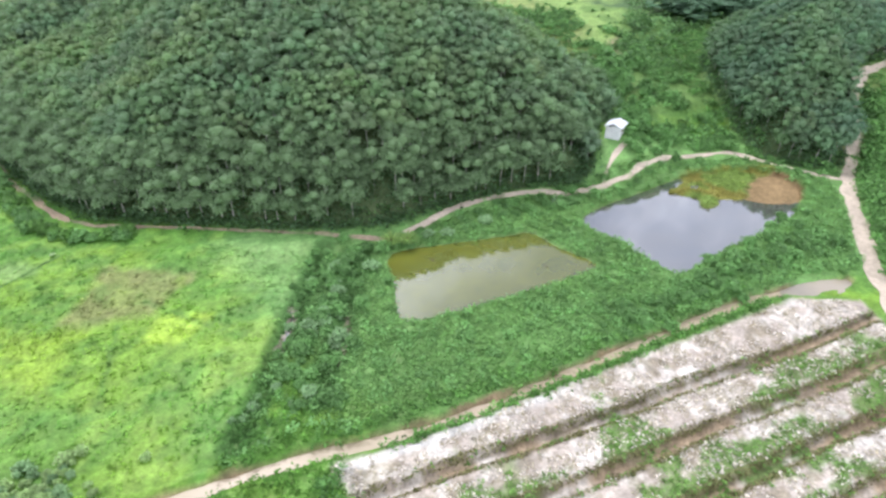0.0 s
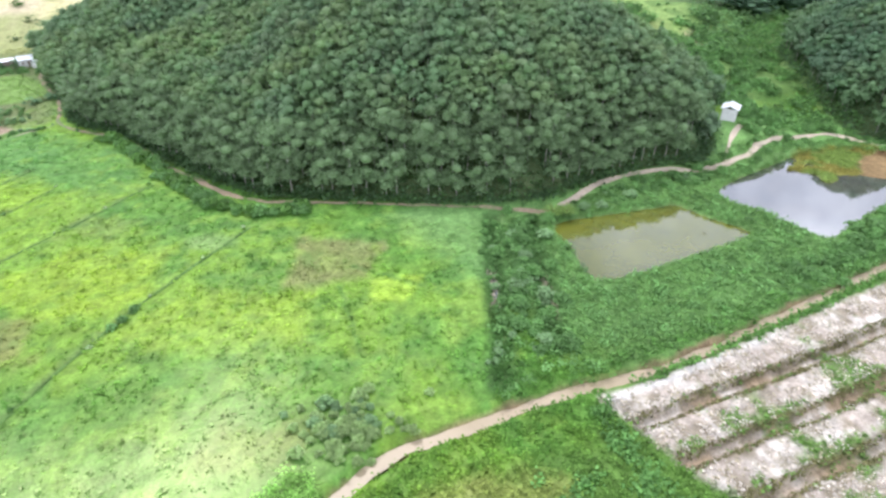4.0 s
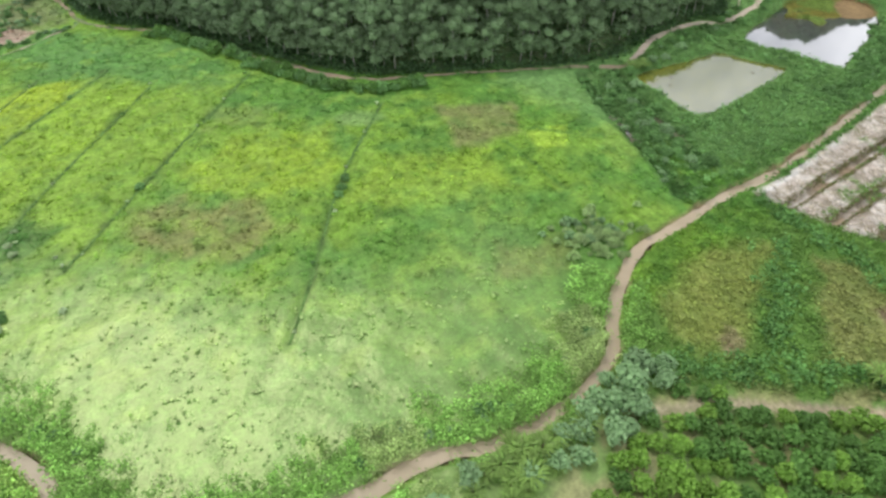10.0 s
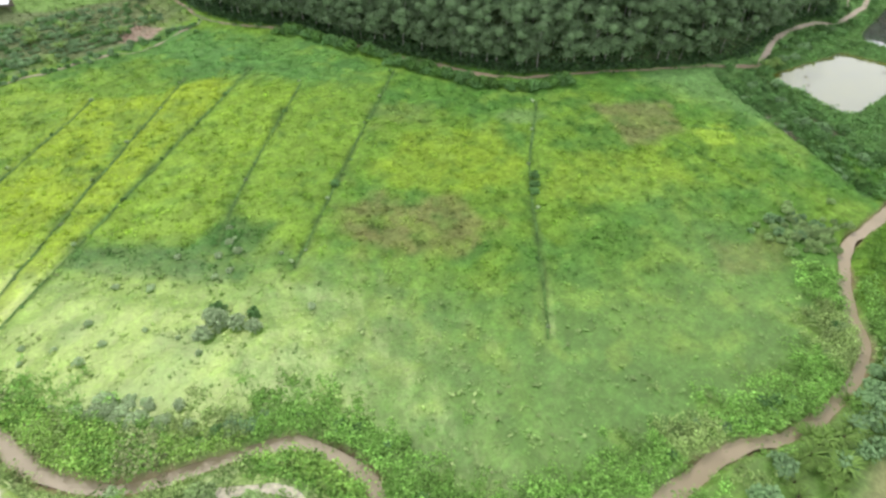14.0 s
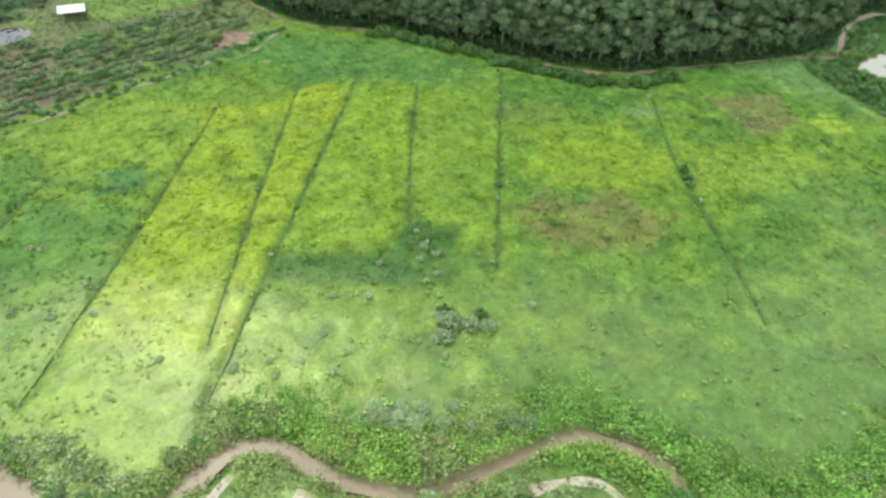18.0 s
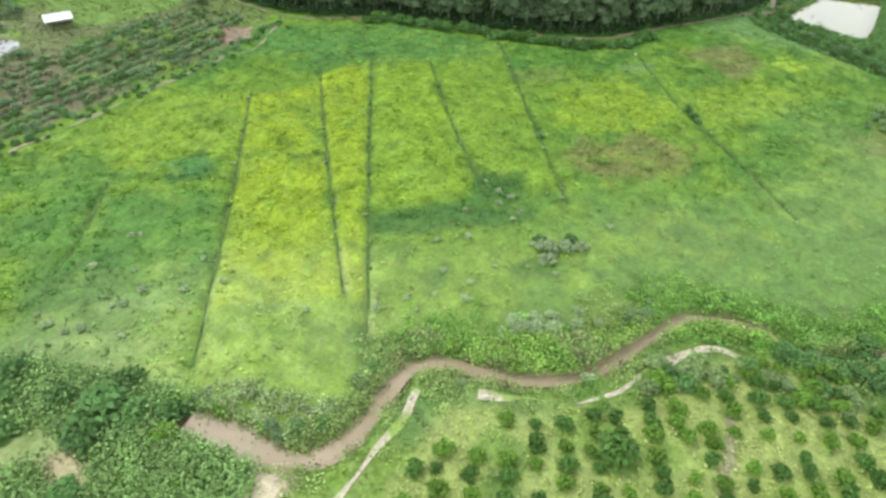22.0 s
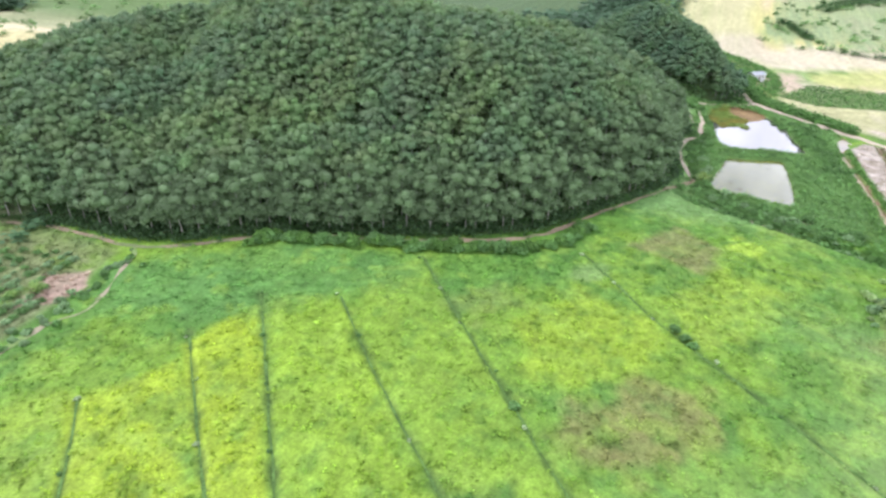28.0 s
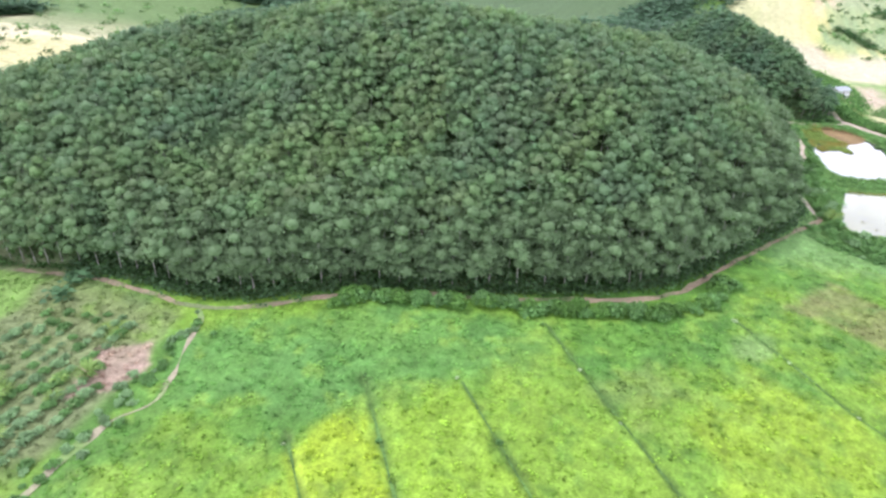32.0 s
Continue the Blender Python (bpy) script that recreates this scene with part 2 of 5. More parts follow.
def ground_height(x, y):
    z = -1.3 * step(-15, 25, x) * (1 - step(95, 103, y)) - 1.0 * step(150, 240, -x + 0 * y)
    z = z + hill_height(x, y)
    z = z + 0.35 * (fbm(x, y, 14, 3) - 0.5) + 0.22 * (vnoise(x, y, 2.4, 9) - 0.5)
    z = z + 0.3 * (fbm(x, y, 3.4, 15) - 0.5)
    dc = line_dist(CREEK, x, y) + 1.0 * (vnoise(x, y, 4, 12) - 0.5) + 0.25 * step(-10, 20, x) - 0.7 * step(125, 152, -x)
    z = z + 0.25 * np.exp(-((dc - 2.4) / 0.9) ** 2) - 1.35 * (1 - step(0.55, 1.5, dc))
    z = z - 1.0 * step(-1, 1.5, poly_dist(CREEK_POOL, x, y))
    z = z - 0.9 * step(-1, 1.0, poly_dist(WEST_POND, x, y)) - 0.8 * step(-1, 1.0, poly_dist(FAR_POND, x, y))
    for p in (POND_GREEN, POND_BLUE):
        d = poly_dist(p, x, y)
        z = np.where(d > -6, z + 0.55 * np.exp(-((d + 2.6) / 1.5) ** 2), z)
        z = np.where(d > -1.2, np.minimum(z, -0.9 - 1.3 * step(-1.2, 0.6, d)), z)
    dm = marsh_dist(x, y)
    z = np.where(dm > -1, np.maximum(z, -2.0 + 0.62 * step(-1, 1, dm) + 0.25 * (vnoise(x, y, 3, 4) - 0.5)), z)
    z = np.where(poly_dist(MUD_FLAT, x, y) > 0, np.maximum(z, -2.0 + 0.44 * step(0, 0.9, poly_dist(MUD_FLAT, x, y))), z)
    for p in DITCHES:
        z = z - 0.3 * (1 - step(0.25, 0.9, line_dist(p, x, y)))
    z = z - 0.9 * (1 - step(0.6, 2.2, line_dist(GULLY_W, x, y))) - 0.8 * (1 - step(0.6, 2.0, line_dist(GULLY_E, x, y)))
    ds = poly_dist(SAND, x, y)
    z = z + step(-0.5, 1.0, ds) * (0.95 * step(0.4, 1.3, np.abs(furrow(x, y))) - 0.6 + 0.18 * (fbm(x, y, 2.5, 5) - 0.5))
    return z


GZ = ground_height(GX, GY)


def hz(x, y):
    """Ground height by the sheet's own cells."""
    x, y = np.atleast_1d(np.asarray(x, float)), np.atleast_1d(np.asarray(y, float))
    i = np.clip(np.searchsorted(XS, x) - 1, 0, len(XS) - 2)
    j = np.clip(np.searchsorted(YS, y) - 1, 0, len(YS) - 2)
    u, v = (x - XS[i]) / (XS[i + 1] - XS[i]), (y - YS[j]) / (YS[j + 1] - YS[j])
    return (GZ[j, i] * (1 - u) + GZ[j, i + 1] * u) * (1 - v) + (GZ[j + 1, i] * (1 - u) + GZ[j + 1, i + 1] * u) * v


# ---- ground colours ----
def sunlit_gloss(x, y):
    """How much gloss imitates sunlit patches: land within reach of the creek."""
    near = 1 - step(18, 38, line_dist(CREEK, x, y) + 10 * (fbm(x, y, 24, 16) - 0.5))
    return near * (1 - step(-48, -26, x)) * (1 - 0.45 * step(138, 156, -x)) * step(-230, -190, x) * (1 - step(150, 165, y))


def mix(a, b, m):
    return a * (1 - m[..., None]) + np.array(b) * m[..., None]


def ellipse(x, y, cx, cy, ax, ay, deg, soft=0.35, wob=0.5):
    c, s = math.cos(radians(deg)), math.sin(radians(deg))
    u, v = ((x - cx) * c + (y - cy) * s) / ax, (-(x - cx) * s + (y - cy) * c) / ay
    r = np.hypot(u, v) + wob * (fbm(x, y, 7, 77) - 0.5)
    return 1 - step(1 - soft, 1 + soft, r)


def patch(col, x, y, outline, colour, amount, soft=1.6, ragged=5.0):
    """Tints the land within an outline that frays at its edge."""
    d = poly_dist(outline, x, y) + ragged * (fbm(x, y, 6, 78) - 0.5)
    return mix(col, colour, step(-soft, soft, d) * amount * (0.7 + 0.6 * fbm(x, y, 3.0, 79)))


def ground_colour(x, y):
    n1, n2, n3 = fbm(x, y, 26, 40), fbm(x, y, 9, 50), fbm(x, y, 3.2, 60)
    col = np.zeros(np.shape(x) + (3,)) + np.array((0.10, 0.27, 0.035))
    col = mix(col, (0.155, 0.33, 0.03), step(0.42, 0.62, n1))
    col = mix(col, (0.08, 0.23, 0.04), 0.7 * step(0.50, 0.66, n2))
    # the strip fields between the ditches, yellower away from the creek
    col = patch(col, x, y, [(-109, 173), (-94, 166), (-122, 134), (-138, 114), (-151, 127), (-128, 151)], (0.29, 0.46, 0.015), 0.8, 1.4, 3)
    col = patch(col, x, y, [(-138, 114), (-151, 127), (-160, 117), (-158, 105), (-146, 101)], (0.20, 0.40, 0.03), 0.75, 1.6, 5)
    col = patch(col, x, y, [(-91, 169), (-76, 165), (-111, 134), (-136, 111), (-137, 115), (-122, 133)], (0.27, 0.44, 0.018), 0.9, 1.2, 2.5)
    col = patch(col, x, y, [(-73, 165), (-66, 153), (-93, 126), (-105, 114), (-121, 124), (-95, 147)], (0.22, 0.41, 0.025), 0.8, 1.4, 3.5)
    col = patch(col, x, y, [(-64, 152), (-50, 144), (-85, 110), (-95, 102), (-101, 112), (-90, 127)], (0.20, 0.385, 0.03), 0.65)
    col = patch(col, x, y, [(-73, 113), (-62, 121), (-45, 112), (-49, 97), (-60, 95), (-70, 102)], (0.26, 0.43, 0.022), 0.65, 2.2, 8)
    col = patch(col, x, y, [(-42, 98), (-24, 87), (-27, 72), (-42, 79), (-55, 88)], (0.24, 0.41, 0.03), 0.7, 2.5, 8)
    col = patch(col, x, y, [(-70, 80), (-40, 82), (-16, 66), (-22, 54), (-40, 46), (-62, 44), (-88, 50), (-84, 66)], (0.09, 0.25, 0.04), 0.7, 3, 10)
    col = patch(col, x, y, [(-133, 185), (-118, 189), (-107, 175), (-124, 156), (-139, 168)], (0.23, 0.40, 0.03), 0.7, 2, 7)
    col = patch(col, x, y, [(-159, 169), (-146, 165), (-131, 149), (-150, 127), (-168, 146)], (0.085, 0.26, 0.045), 0.7, 2, 7)
    col = patch(col, x, y, [(-78, 203), (-53, 172), (-46, 148), (-54, 143), (-67, 152), (-78, 163), (-90, 188)], (0.11, 0.30, 0.07), 0.6, 3, 7)
    # worn brownish patches, dark and lime-green ones
    col = patch(col, x, y, [(-84, 107), (-66, 101), (-64, 88), (-74, 85), (-86, 95)], (0.215, 0.225, 0.075), 0.75, 1.8, 9)
    col = patch(col, x, y, [(-21, 107), (-6, 98), (-12, 86), (-27, 91)], (0.21, 0.235, 0.085), 0.8, 1.5, 6)
    col = patch(col, x, y, [(-60, 135), (-48, 128), (-54, 120), (-64, 126)], (0.20, 0.29, 0.07), 0.5, 1.5, 6)
    col = patch(col, x, y, [(-40, 64), (-28, 58), (-34, 52), (-46, 58)], (0.22, 0.25, 0.07), 0.5, 1.5, 6)
    col = patch(col, x, y, [(-100, 117), (-94, 110), (-104, 101), (-110, 105), (-124, 119), (-122, 124), (-108, 114)], (0.05, 0.175, 0.04), 0.8, 1.0, 3)
    col = patch(col, x, y, [(-134, 163), (-127, 161), (-129, 154), (-137, 157)], (0.055, 0.21, 0.065), 0.8, 1.0, 4)
    col = patch(col, x, y, [(-118, 148), (-114, 147), (-115, 143), (-119, 144)], (0.14, 0.27, 0.03), 0.8, 1.0, 4)
    col = patch(col, x, y, [(2, 105), (15, 95), (10, 87), (-3, 96)], (0.25, 0.46, 0.07), 0.8, 1.2, 4)
    col = patch(col, x, y, [(-12, 87), (-4, 84), (-9, 77), (-15, 80)], (0.30, 0.52, 0.04), 0.9, 1.0, 2)
    col = patch(col, x, y, [(-4, 74), (4, 78), (2, 68), (-6, 66)], (0.24, 0.43, 0.06), 0.6, 1.5, 5)
    col = mix(col, (0.055, 0.18, 0.045), ellipse(x, y, -165, 138, 16, 9, 50) * 0.6)
    col = mix(col, (0.19, 0.34, 0.10), ellipse(x, y, -37, 112, 5, 3, -30) * 0.8)
    for line in ([(-143, 168), (-129, 151)], [(-18, 87), (-20, 68)], [(-14, 92), (-2, 78)]):
        col = mix(col, (0.05, 0.16, 0.03), (1 - step(0.2, 0.9, line_dist(line, x, y) + 1.0 * (n3 - 0.5))) * 0.6)
    # clumps of weeds, lighter and darker, and dry tops
    n4 = fbm(x, y, 4.2, 71)
    col = mix(col, (0.23, 0.42, 0.05), 0.45 * step(0.56, 0.72, n4))
    col = mix(col, (0.06, 0.19, 0.03), 0.42 * step(0.56, 0.72, fbm(x, y, 3.0, 72)))
    col = col * (0.80 + 0.4 * fbm(x, y, 1.9, 73))[..., None]
    for p in DITCHES:
        d = line_dist(p, x, y) + 1.3 * (n3 - 0.5)
        col = mix(col, (0.06, 0.14, 0.03), (1 - step(0.1, 0.9, d)) * (0.45 + 0.5 * n2))
    # lush weeds between creek, gully and ponds
    east = step(4, 16, x + 0.25 * (y - 60)) * (1 - step(106, 112, y)) * step(48, 52, y)
    col = mix(col, (0.15, 0.325, 0.09), east * 0.9)
    gul = 1 - step(1.2, 3.4, np.minimum(line_dist(GULLY_W, x, y), line_dist(GULLY_E, x, y)))
    col = mix(col, (0.055, 0.15, 0.035), gul * 0.8)
    col = mix(col, (0.50, 0.41, 0.34), (1 - step(0.3, 0.8, line_dist([(9, 81.5), (7, 76), (5, 72)], x, y) + 0.8 * (n3 - 0.5))) * 0.9)
    col = mix(col, (0.42, 0.34, 0.26), (1 - step(0.2, 0.7, line_dist([(17, 76), (15, 71), (12.5, 65)], x, y) + 1.2 * (n3 - 0.5))) * 0.8)
    # ochre fields across the creek
    south = 1 - step(38, 44, y)
    col = mix(col, (0.12, 0.27, 0.045), south * step(-80, -70, x))
    col = patch(col, x, y, [(-18, 44), (-5, 37.5), (-26, 28), (-35, 35), (-28, 40)], (0.26, 0.34, 0.075), 0.9, 2, 6)
    col = patch(col, x, y, [(-2, 32), (2, 26), (-2, 17), (-13, 13), (-22, 21)], (0.26, 0.31, 0.09), 0.85, 2, 6)
    col = patch(col, x, y, [(-6, 20), (-2, 19), (-4, 15), (-8, 16)], (0.34, 0.25, 0.17), 0.8, 1, 3)
    col = patch(col, x, y, [(-29, 31), (-26, 31.5), (-27, 29), (-30, 29)], (0.34, 0.26, 0.17), 0.7, 1, 3)
    # bare earth of the orchards
    orch = poly_dist([(-40, 33), (-31, 23), (-16, 12), (-10, -4), (-70, -6), (-66, 30), (-52, 33)], x, y)
    col = mix(col, (0.28, 0.25, 0.12), step(-1, 2, orch) * step(0.45, 0.6, n3 + 0.1) * 0.7)
    col = mix(col, (0.42, 0.34, 0.24), (1 - step(0.3, 1.0, line_dist([(-45, 29.5), (-38, 25.5), (-32.5, 20.5), (-18.5, 8)], x, y) + 1.2 * (n3 - 0.5))) * 0.85)
    creekside = poly_dist([(-107, 57), (-112, 66), (-128, 73), (-138, 84), (-142, 92), (-158, 90), (-165, 60), (-120, 38)], x, y)
    col = mix(col, (0.36, 0.50, 0.12), step(-1, 2, creekside) * step(0.36, 0.56, n2 + 0.1) * 0.9)
    col = mix(col, (0.36, 0.32, 0.22), (1 - step(0.3, 0.9, line_dist([(-120, 64), (-127, 62), (-134, 61), (-146, 58)], x, y))) * 0.8)
    col = mix(col, (0.12, 0.24, 0.05), step(-1, 1, poly_dist([(-180, 136), (-170.5, 126), (-172.5, 120.5), (-182, 126)], x, y)))
    col = patch(col, x, y, [(-159, 102), (-162, 109), (-166, 106), (-166, 99), (-160, 98)], (0.60, 0.52, 0.38), 1.0, 0.8, 3)
    col = patch(col, x, y, [(-176, 122), (-172, 121), (-174, 115), (-177, 116)], (0.40, 0.29, 0.20), 0.9, 0.8, 3)
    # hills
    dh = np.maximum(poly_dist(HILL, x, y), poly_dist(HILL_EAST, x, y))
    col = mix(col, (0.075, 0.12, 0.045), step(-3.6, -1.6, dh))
    col = mix(col, (0.11, 0.23, 0.05), step(-1, 3, poly_dist(EAST_BASE, x, y)) * (1 - step(-2, 1, poly_dist(HILL_EAST, x, y))) * 0.9)
    back = step(112, 130, y) * step(92, 104, x) * (dh < 0) * (1 - step(330, 420, np.hypot(x - 100, y - 120)))
    col = mix(col, (0.12, 0.23, 0.06), back * 0.9)
    col = mix(col, (0.21, 0.35, 0.09), back * step(-2, 4, poly_dist([(108, 165), (134, 160), (150, 176), (190, 226), (200, 300), (112, 300)], x, y)) * step(0.35, 0.6, n2 + 0.15))
    col = mix(col, (0.34, 0.27, 0.17), ellipse(x, y, 146, 173, 9, 4.5, 45, 0.5, 0.9) * 0.8)
    clear = ellipse(x, y, 120, 200, 26, 50, -15, 0.3, 0.5)
    col = mix(col, (0.22, 0.30, 0.09), clear)
    col = mix(col, (0.34, 0.25, 0.15), ellipse(x, y, 112, 160, 9, 14, 10) * 0.8)
    # left of the boundary hedge: planted rows on brown soil, pasture
    lft = step(0, 3, y - np.interp(x, [-200, -152, -104, -90, -71], [186, 191, 194, 197, 204])) * (1 - step(-74, -70, x))
    col = mix(col, (0.19, 0.22, 0.11), lft * (0.8 - 0.3 * step(-80, -72, x)) * step(0.3, 0.5, n2 + 0.1))
    col = mix(col, (0.19, 0.175, 0.11), lft * (1 - step(-134, -118, x)) * step(0.38, 0.56, n2) * (1 - step(222, 232, y)))
    past = poly_dist([(-107, 268), (-88, 272), (-79, 255), (-76, 238), (-84, 231), (-101, 231), (-111, 237)], x, y)
    col = mix(col, (0.17, 0.32, 0.07), step(-1, 1.5, past))
    col = patch(col, x, y, [(-87, 208), (-81, 203), (-85, 198), (-92, 198), (-96, 203)], (0.40, 0.31, 0.23), 1.0, 0.6, 4)
    # far land
    col = mix(col, (0.12, 0.21, 0.07), step(250, 330, np.hypot(x, y - 120)) * step(150, 200, y))
    far = step(142, 178, x) * (1 - step(70, 120, y)) + step(300, 330, y) * (1 - step(60, 120, x)) * (1 - step(560, 640, y))
    col = mix(col, (0.50, 0.50, 0.20), np.clip(far, 0, 1) * step(0.30, 0.6, fbm(x, y, 60, 90) + 0.12))
    col = mix(col, (0.50, 0.42, 0.28), np.clip(far, 0, 1) * step(0.52, 0.62, fbm(x, y, 45, 95)))
    # dry pale slope, its colour raised further to imitate sunlight on it
    col = mix(col, (0.62, 0.57, 0.36), step(325, 345, y) * (1 - step(110, 190, x)) * (0.4 + 0.6 * step(0.4, 0.6, fbm(x, y, 50, 91))))
    bare = step(6, 14, line_dist(ROAD_EAST, x, y)) * step(0, 8, (x - 96) * 0.68 - (y - 34) * 0.73) * (1 - step(62, 72, y)) * (1 - step(185, 215, x))
    col = mix(col, (0.42, 0.42, 0.22), bare)
    col = mix(col, (0.56, 0.50, 0.38), bare * step(0.45, 0.6, fbm(x * 0.5, y * 1.5, 24, 93)))
    col = patch(col, x, y, [(143, 71), (166, 62), (166, -40), (120, -20), (118, 52)], (0.43, 0.45, 0.22), 0.8, 3, 14)
    col = patch(col, x, y, [(166, 78), (219, 72), (229, 53), (186, 58)], (0.50, 0.41, 0.30), 0.9, 3, 8)
    col = patch(col, x, y, [(222, 52), (275, 4), (262, -70), (190, -60), (204, 9), (207, 46)], (0.42, 0.47, 0.16), 0.9, 3, 8)
    col = patch(col, x, y, [(300, 74), (325, 34), (310, -80), (274, -80), (270, 0), (241, 49), (240, 72)], (0.56, 0.52, 0.36), 0.95, 4, 12)
    col = patch(col, x, y, [(328, 66), (437, 62), (640, 30), (640, -260), (330, -200), (329, 37)], (0.26, 0.36, 0.17), 0.85, 6, 30)
    col = patch(col, x, y, [(250, 100), (318, 80), (660, 70), (660, 140), (300, 130)], (0.48, 0.48, 0.25), 0.9, 6, 20)
    col = patch(col, x, y, [(203, 84), (247, 98), (340, 100), (330, 72), (230, 74)], (0.50, 0.47, 0.32), 0.9, 4, 10)
    col = mix(col, (0.11, 0.22, 0.06), step(-1, 2, poly_dist([(164, 68), (199, 52), (196, -20), (166, -20), (152, 54)], x, y)) * 0.85)
    col = patch(col, x, y, [(-140, 385), (-48, 362), (-60, 312), (-100, 308), (-200, 330)], (0.27, 0.32, 0.12), 0.85, 4, 14)
    col = patch(col, x, y, [(190, 190), (260, 150), (480, 150), (700, 300), (600, 460), (150, 440), (130, 320)], (0.07, 0.13, 0.055), 0.9, 6, 40)
    away = step(520, 800, np.hypot(x, y - 120))
    col = mix(col, (0.06, 0.13, 0.04), away * step(0.42, 0.56, fbm(x, y, 220, 97)))
    # sand beds
    ds = poly_dist(SAND, x, y)
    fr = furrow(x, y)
    sand = step(-0.6, 0.6, ds + 1.0 * (n3 - 0.5))
    rough = 0.45 * fbm(x, y, 7.5, 33) + 0.55 * fbm(x, y, 2.0, 34)
    col = mix(col, (0.43, 0.37, 0.31), sand)
    col = mix(col, (0.63, 0.58, 0.51), sand * step(0.43, 0.60, rough))
    col = mix(col, (0.20, 0.17, 0.10), sand * step(0.52, 0.64, fbm(x, y, 1.7, 37)) * 0.6)
    grassy = step(0.53, 0.64, 0.6 * fbm(x, y, 9, 36) + 0.4 * fbm(x, y, 2.2, 38) + 0.13 * np.exp(-((fr - 2.0) / 1.0) ** 2) * (y < 39) - 0.10 * (y > 40))
    col = mix(col, (0.12, 0.22, 0.05), sand * grassy * 0.9)
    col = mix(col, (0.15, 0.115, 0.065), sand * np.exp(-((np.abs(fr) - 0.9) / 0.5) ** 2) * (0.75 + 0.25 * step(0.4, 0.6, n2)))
    col = mix(col, (0.33, 0.25, 0.16), sand * (1 - step(0.35, 0.75, np.abs(fr))) * step(0.36, 0.5, n2))
    col = mix(col, (0.68, 0.66, 0.62), sand * np.exp(-((ds - 0.9) / 0.6) ** 2) * step(44, 45, y) * (1 - step(36, 44, x)) * 0.95)
    # creek banks
    dc = line_dist(CREEK, x, y) + 0.7 * (vnoise(x, y, 5, 12) - 0.5)
    col = mix(col, (0.30, 0.22, 0.13), (1 - step(0.7, 1.3, dc - 0.7 * step(125, 152, -x) + 0.9 * (n3 - 0.5))))
    for p in (POND_GREEN, POND_BLUE):
        d = poly_dist(p, x, y)
        col = mix(col, (0.20, 0.17, 0.08), step(-0.5, 0.2, d))
    marsh = step(-1, 1, marsh_dist(x, y))
    col = mix(col, (0.19, 0.31, 0.06), marsh)
    col = mix(col, (0.27, 0.27, 0.055), marsh * step(0.46, 0.62, fbm(x, y, 6, 44)))
    col = mix(col, (0.27, 0.19, 0.09), step(0, 1.2, poly_dist(MUD_FLAT, x, y)) * (1 - marsh))
    lit = col[..., 1].copy()
    green = np.clip((lit - col[..., 2]) / (lit + 1e-6), 0, 1)
    col[..., 0] += 0.10 * lit * green
    col[..., 2] += 0.045 * lit * green
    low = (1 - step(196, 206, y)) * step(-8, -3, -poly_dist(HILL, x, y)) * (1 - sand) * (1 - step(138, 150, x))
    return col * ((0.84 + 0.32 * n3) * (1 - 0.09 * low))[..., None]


# ---- materials ----
def node_material(name, rough=0.85, spec=0.25, tint=(1, 1, 1)):
    m = bpy.data.materials.new(name)
    m.use_nodes = True
    n, l = m.node_tree.nodes, m.node_tree.links
    b = n["Principled BSDF"]
    b.inputs["Roughness"].default_value = rough
    b.inputs["Specular IOR Level"].default_value = spec
    b.inputs["Specular Tint"].default_value = (*tint, 1)
    return m, n, l, b


def noise_node(n, l, scale, detail=5, rough=0.6):
    co, no = n.new("ShaderNodeTexCoord"), n.new("ShaderNodeTexNoise")
    no.inputs["Scale"].default_value, no.inputs["Detail"].default_value, no.inputs["Roughness"].default_value = scale, detail, rough
    l.new(co.outputs["Object"], no.inputs["Vector"])
    return no


def times(n, l, colour, value, lo, hi):
    """Multiplies a colour by a value mapped from 0.3..0.7 to lo..hi."""
    r, m = n.new("ShaderNodeMapRange"), n.new("ShaderNodeVectorMath")
    r.inputs["From Min"].default_value, r.inputs["From Max"].default_value = 0.3, 0.7
    r.inputs["To Min"].default_value, r.inputs["To Max"].default_value = lo, hi
    m.operation = "MULTIPLY"
    l.new(value, r.inputs["Value"])
    l.new(colour, m.inputs[0])
    l.new(r.outputs["Result"], m.inputs[1])
    return m.outputs["Vector"]


def bump(n, l, b, height, strength, dist):
    u = n.new("ShaderNodeBump")
    u.inputs["Strength"].default_value, u.inputs["Distance"].default_value = strength, dist
    l.new(height, u.inputs["Height"])
    l.new(u.outputs["Normal"], b.inputs["Normal"])
    return u.outputs["Normal"]


def sun_sheen(n, l, surface, amount, rough, normal=None):
    """A thin share of tinted gloss over a surface, imitating sunlit patches."""
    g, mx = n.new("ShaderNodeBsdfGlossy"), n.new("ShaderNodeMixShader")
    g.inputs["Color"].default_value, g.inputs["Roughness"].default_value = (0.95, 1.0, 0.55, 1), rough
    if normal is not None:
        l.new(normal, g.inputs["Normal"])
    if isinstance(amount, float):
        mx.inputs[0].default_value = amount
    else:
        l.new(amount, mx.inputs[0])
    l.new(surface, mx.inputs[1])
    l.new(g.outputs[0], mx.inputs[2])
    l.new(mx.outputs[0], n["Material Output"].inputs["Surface"])


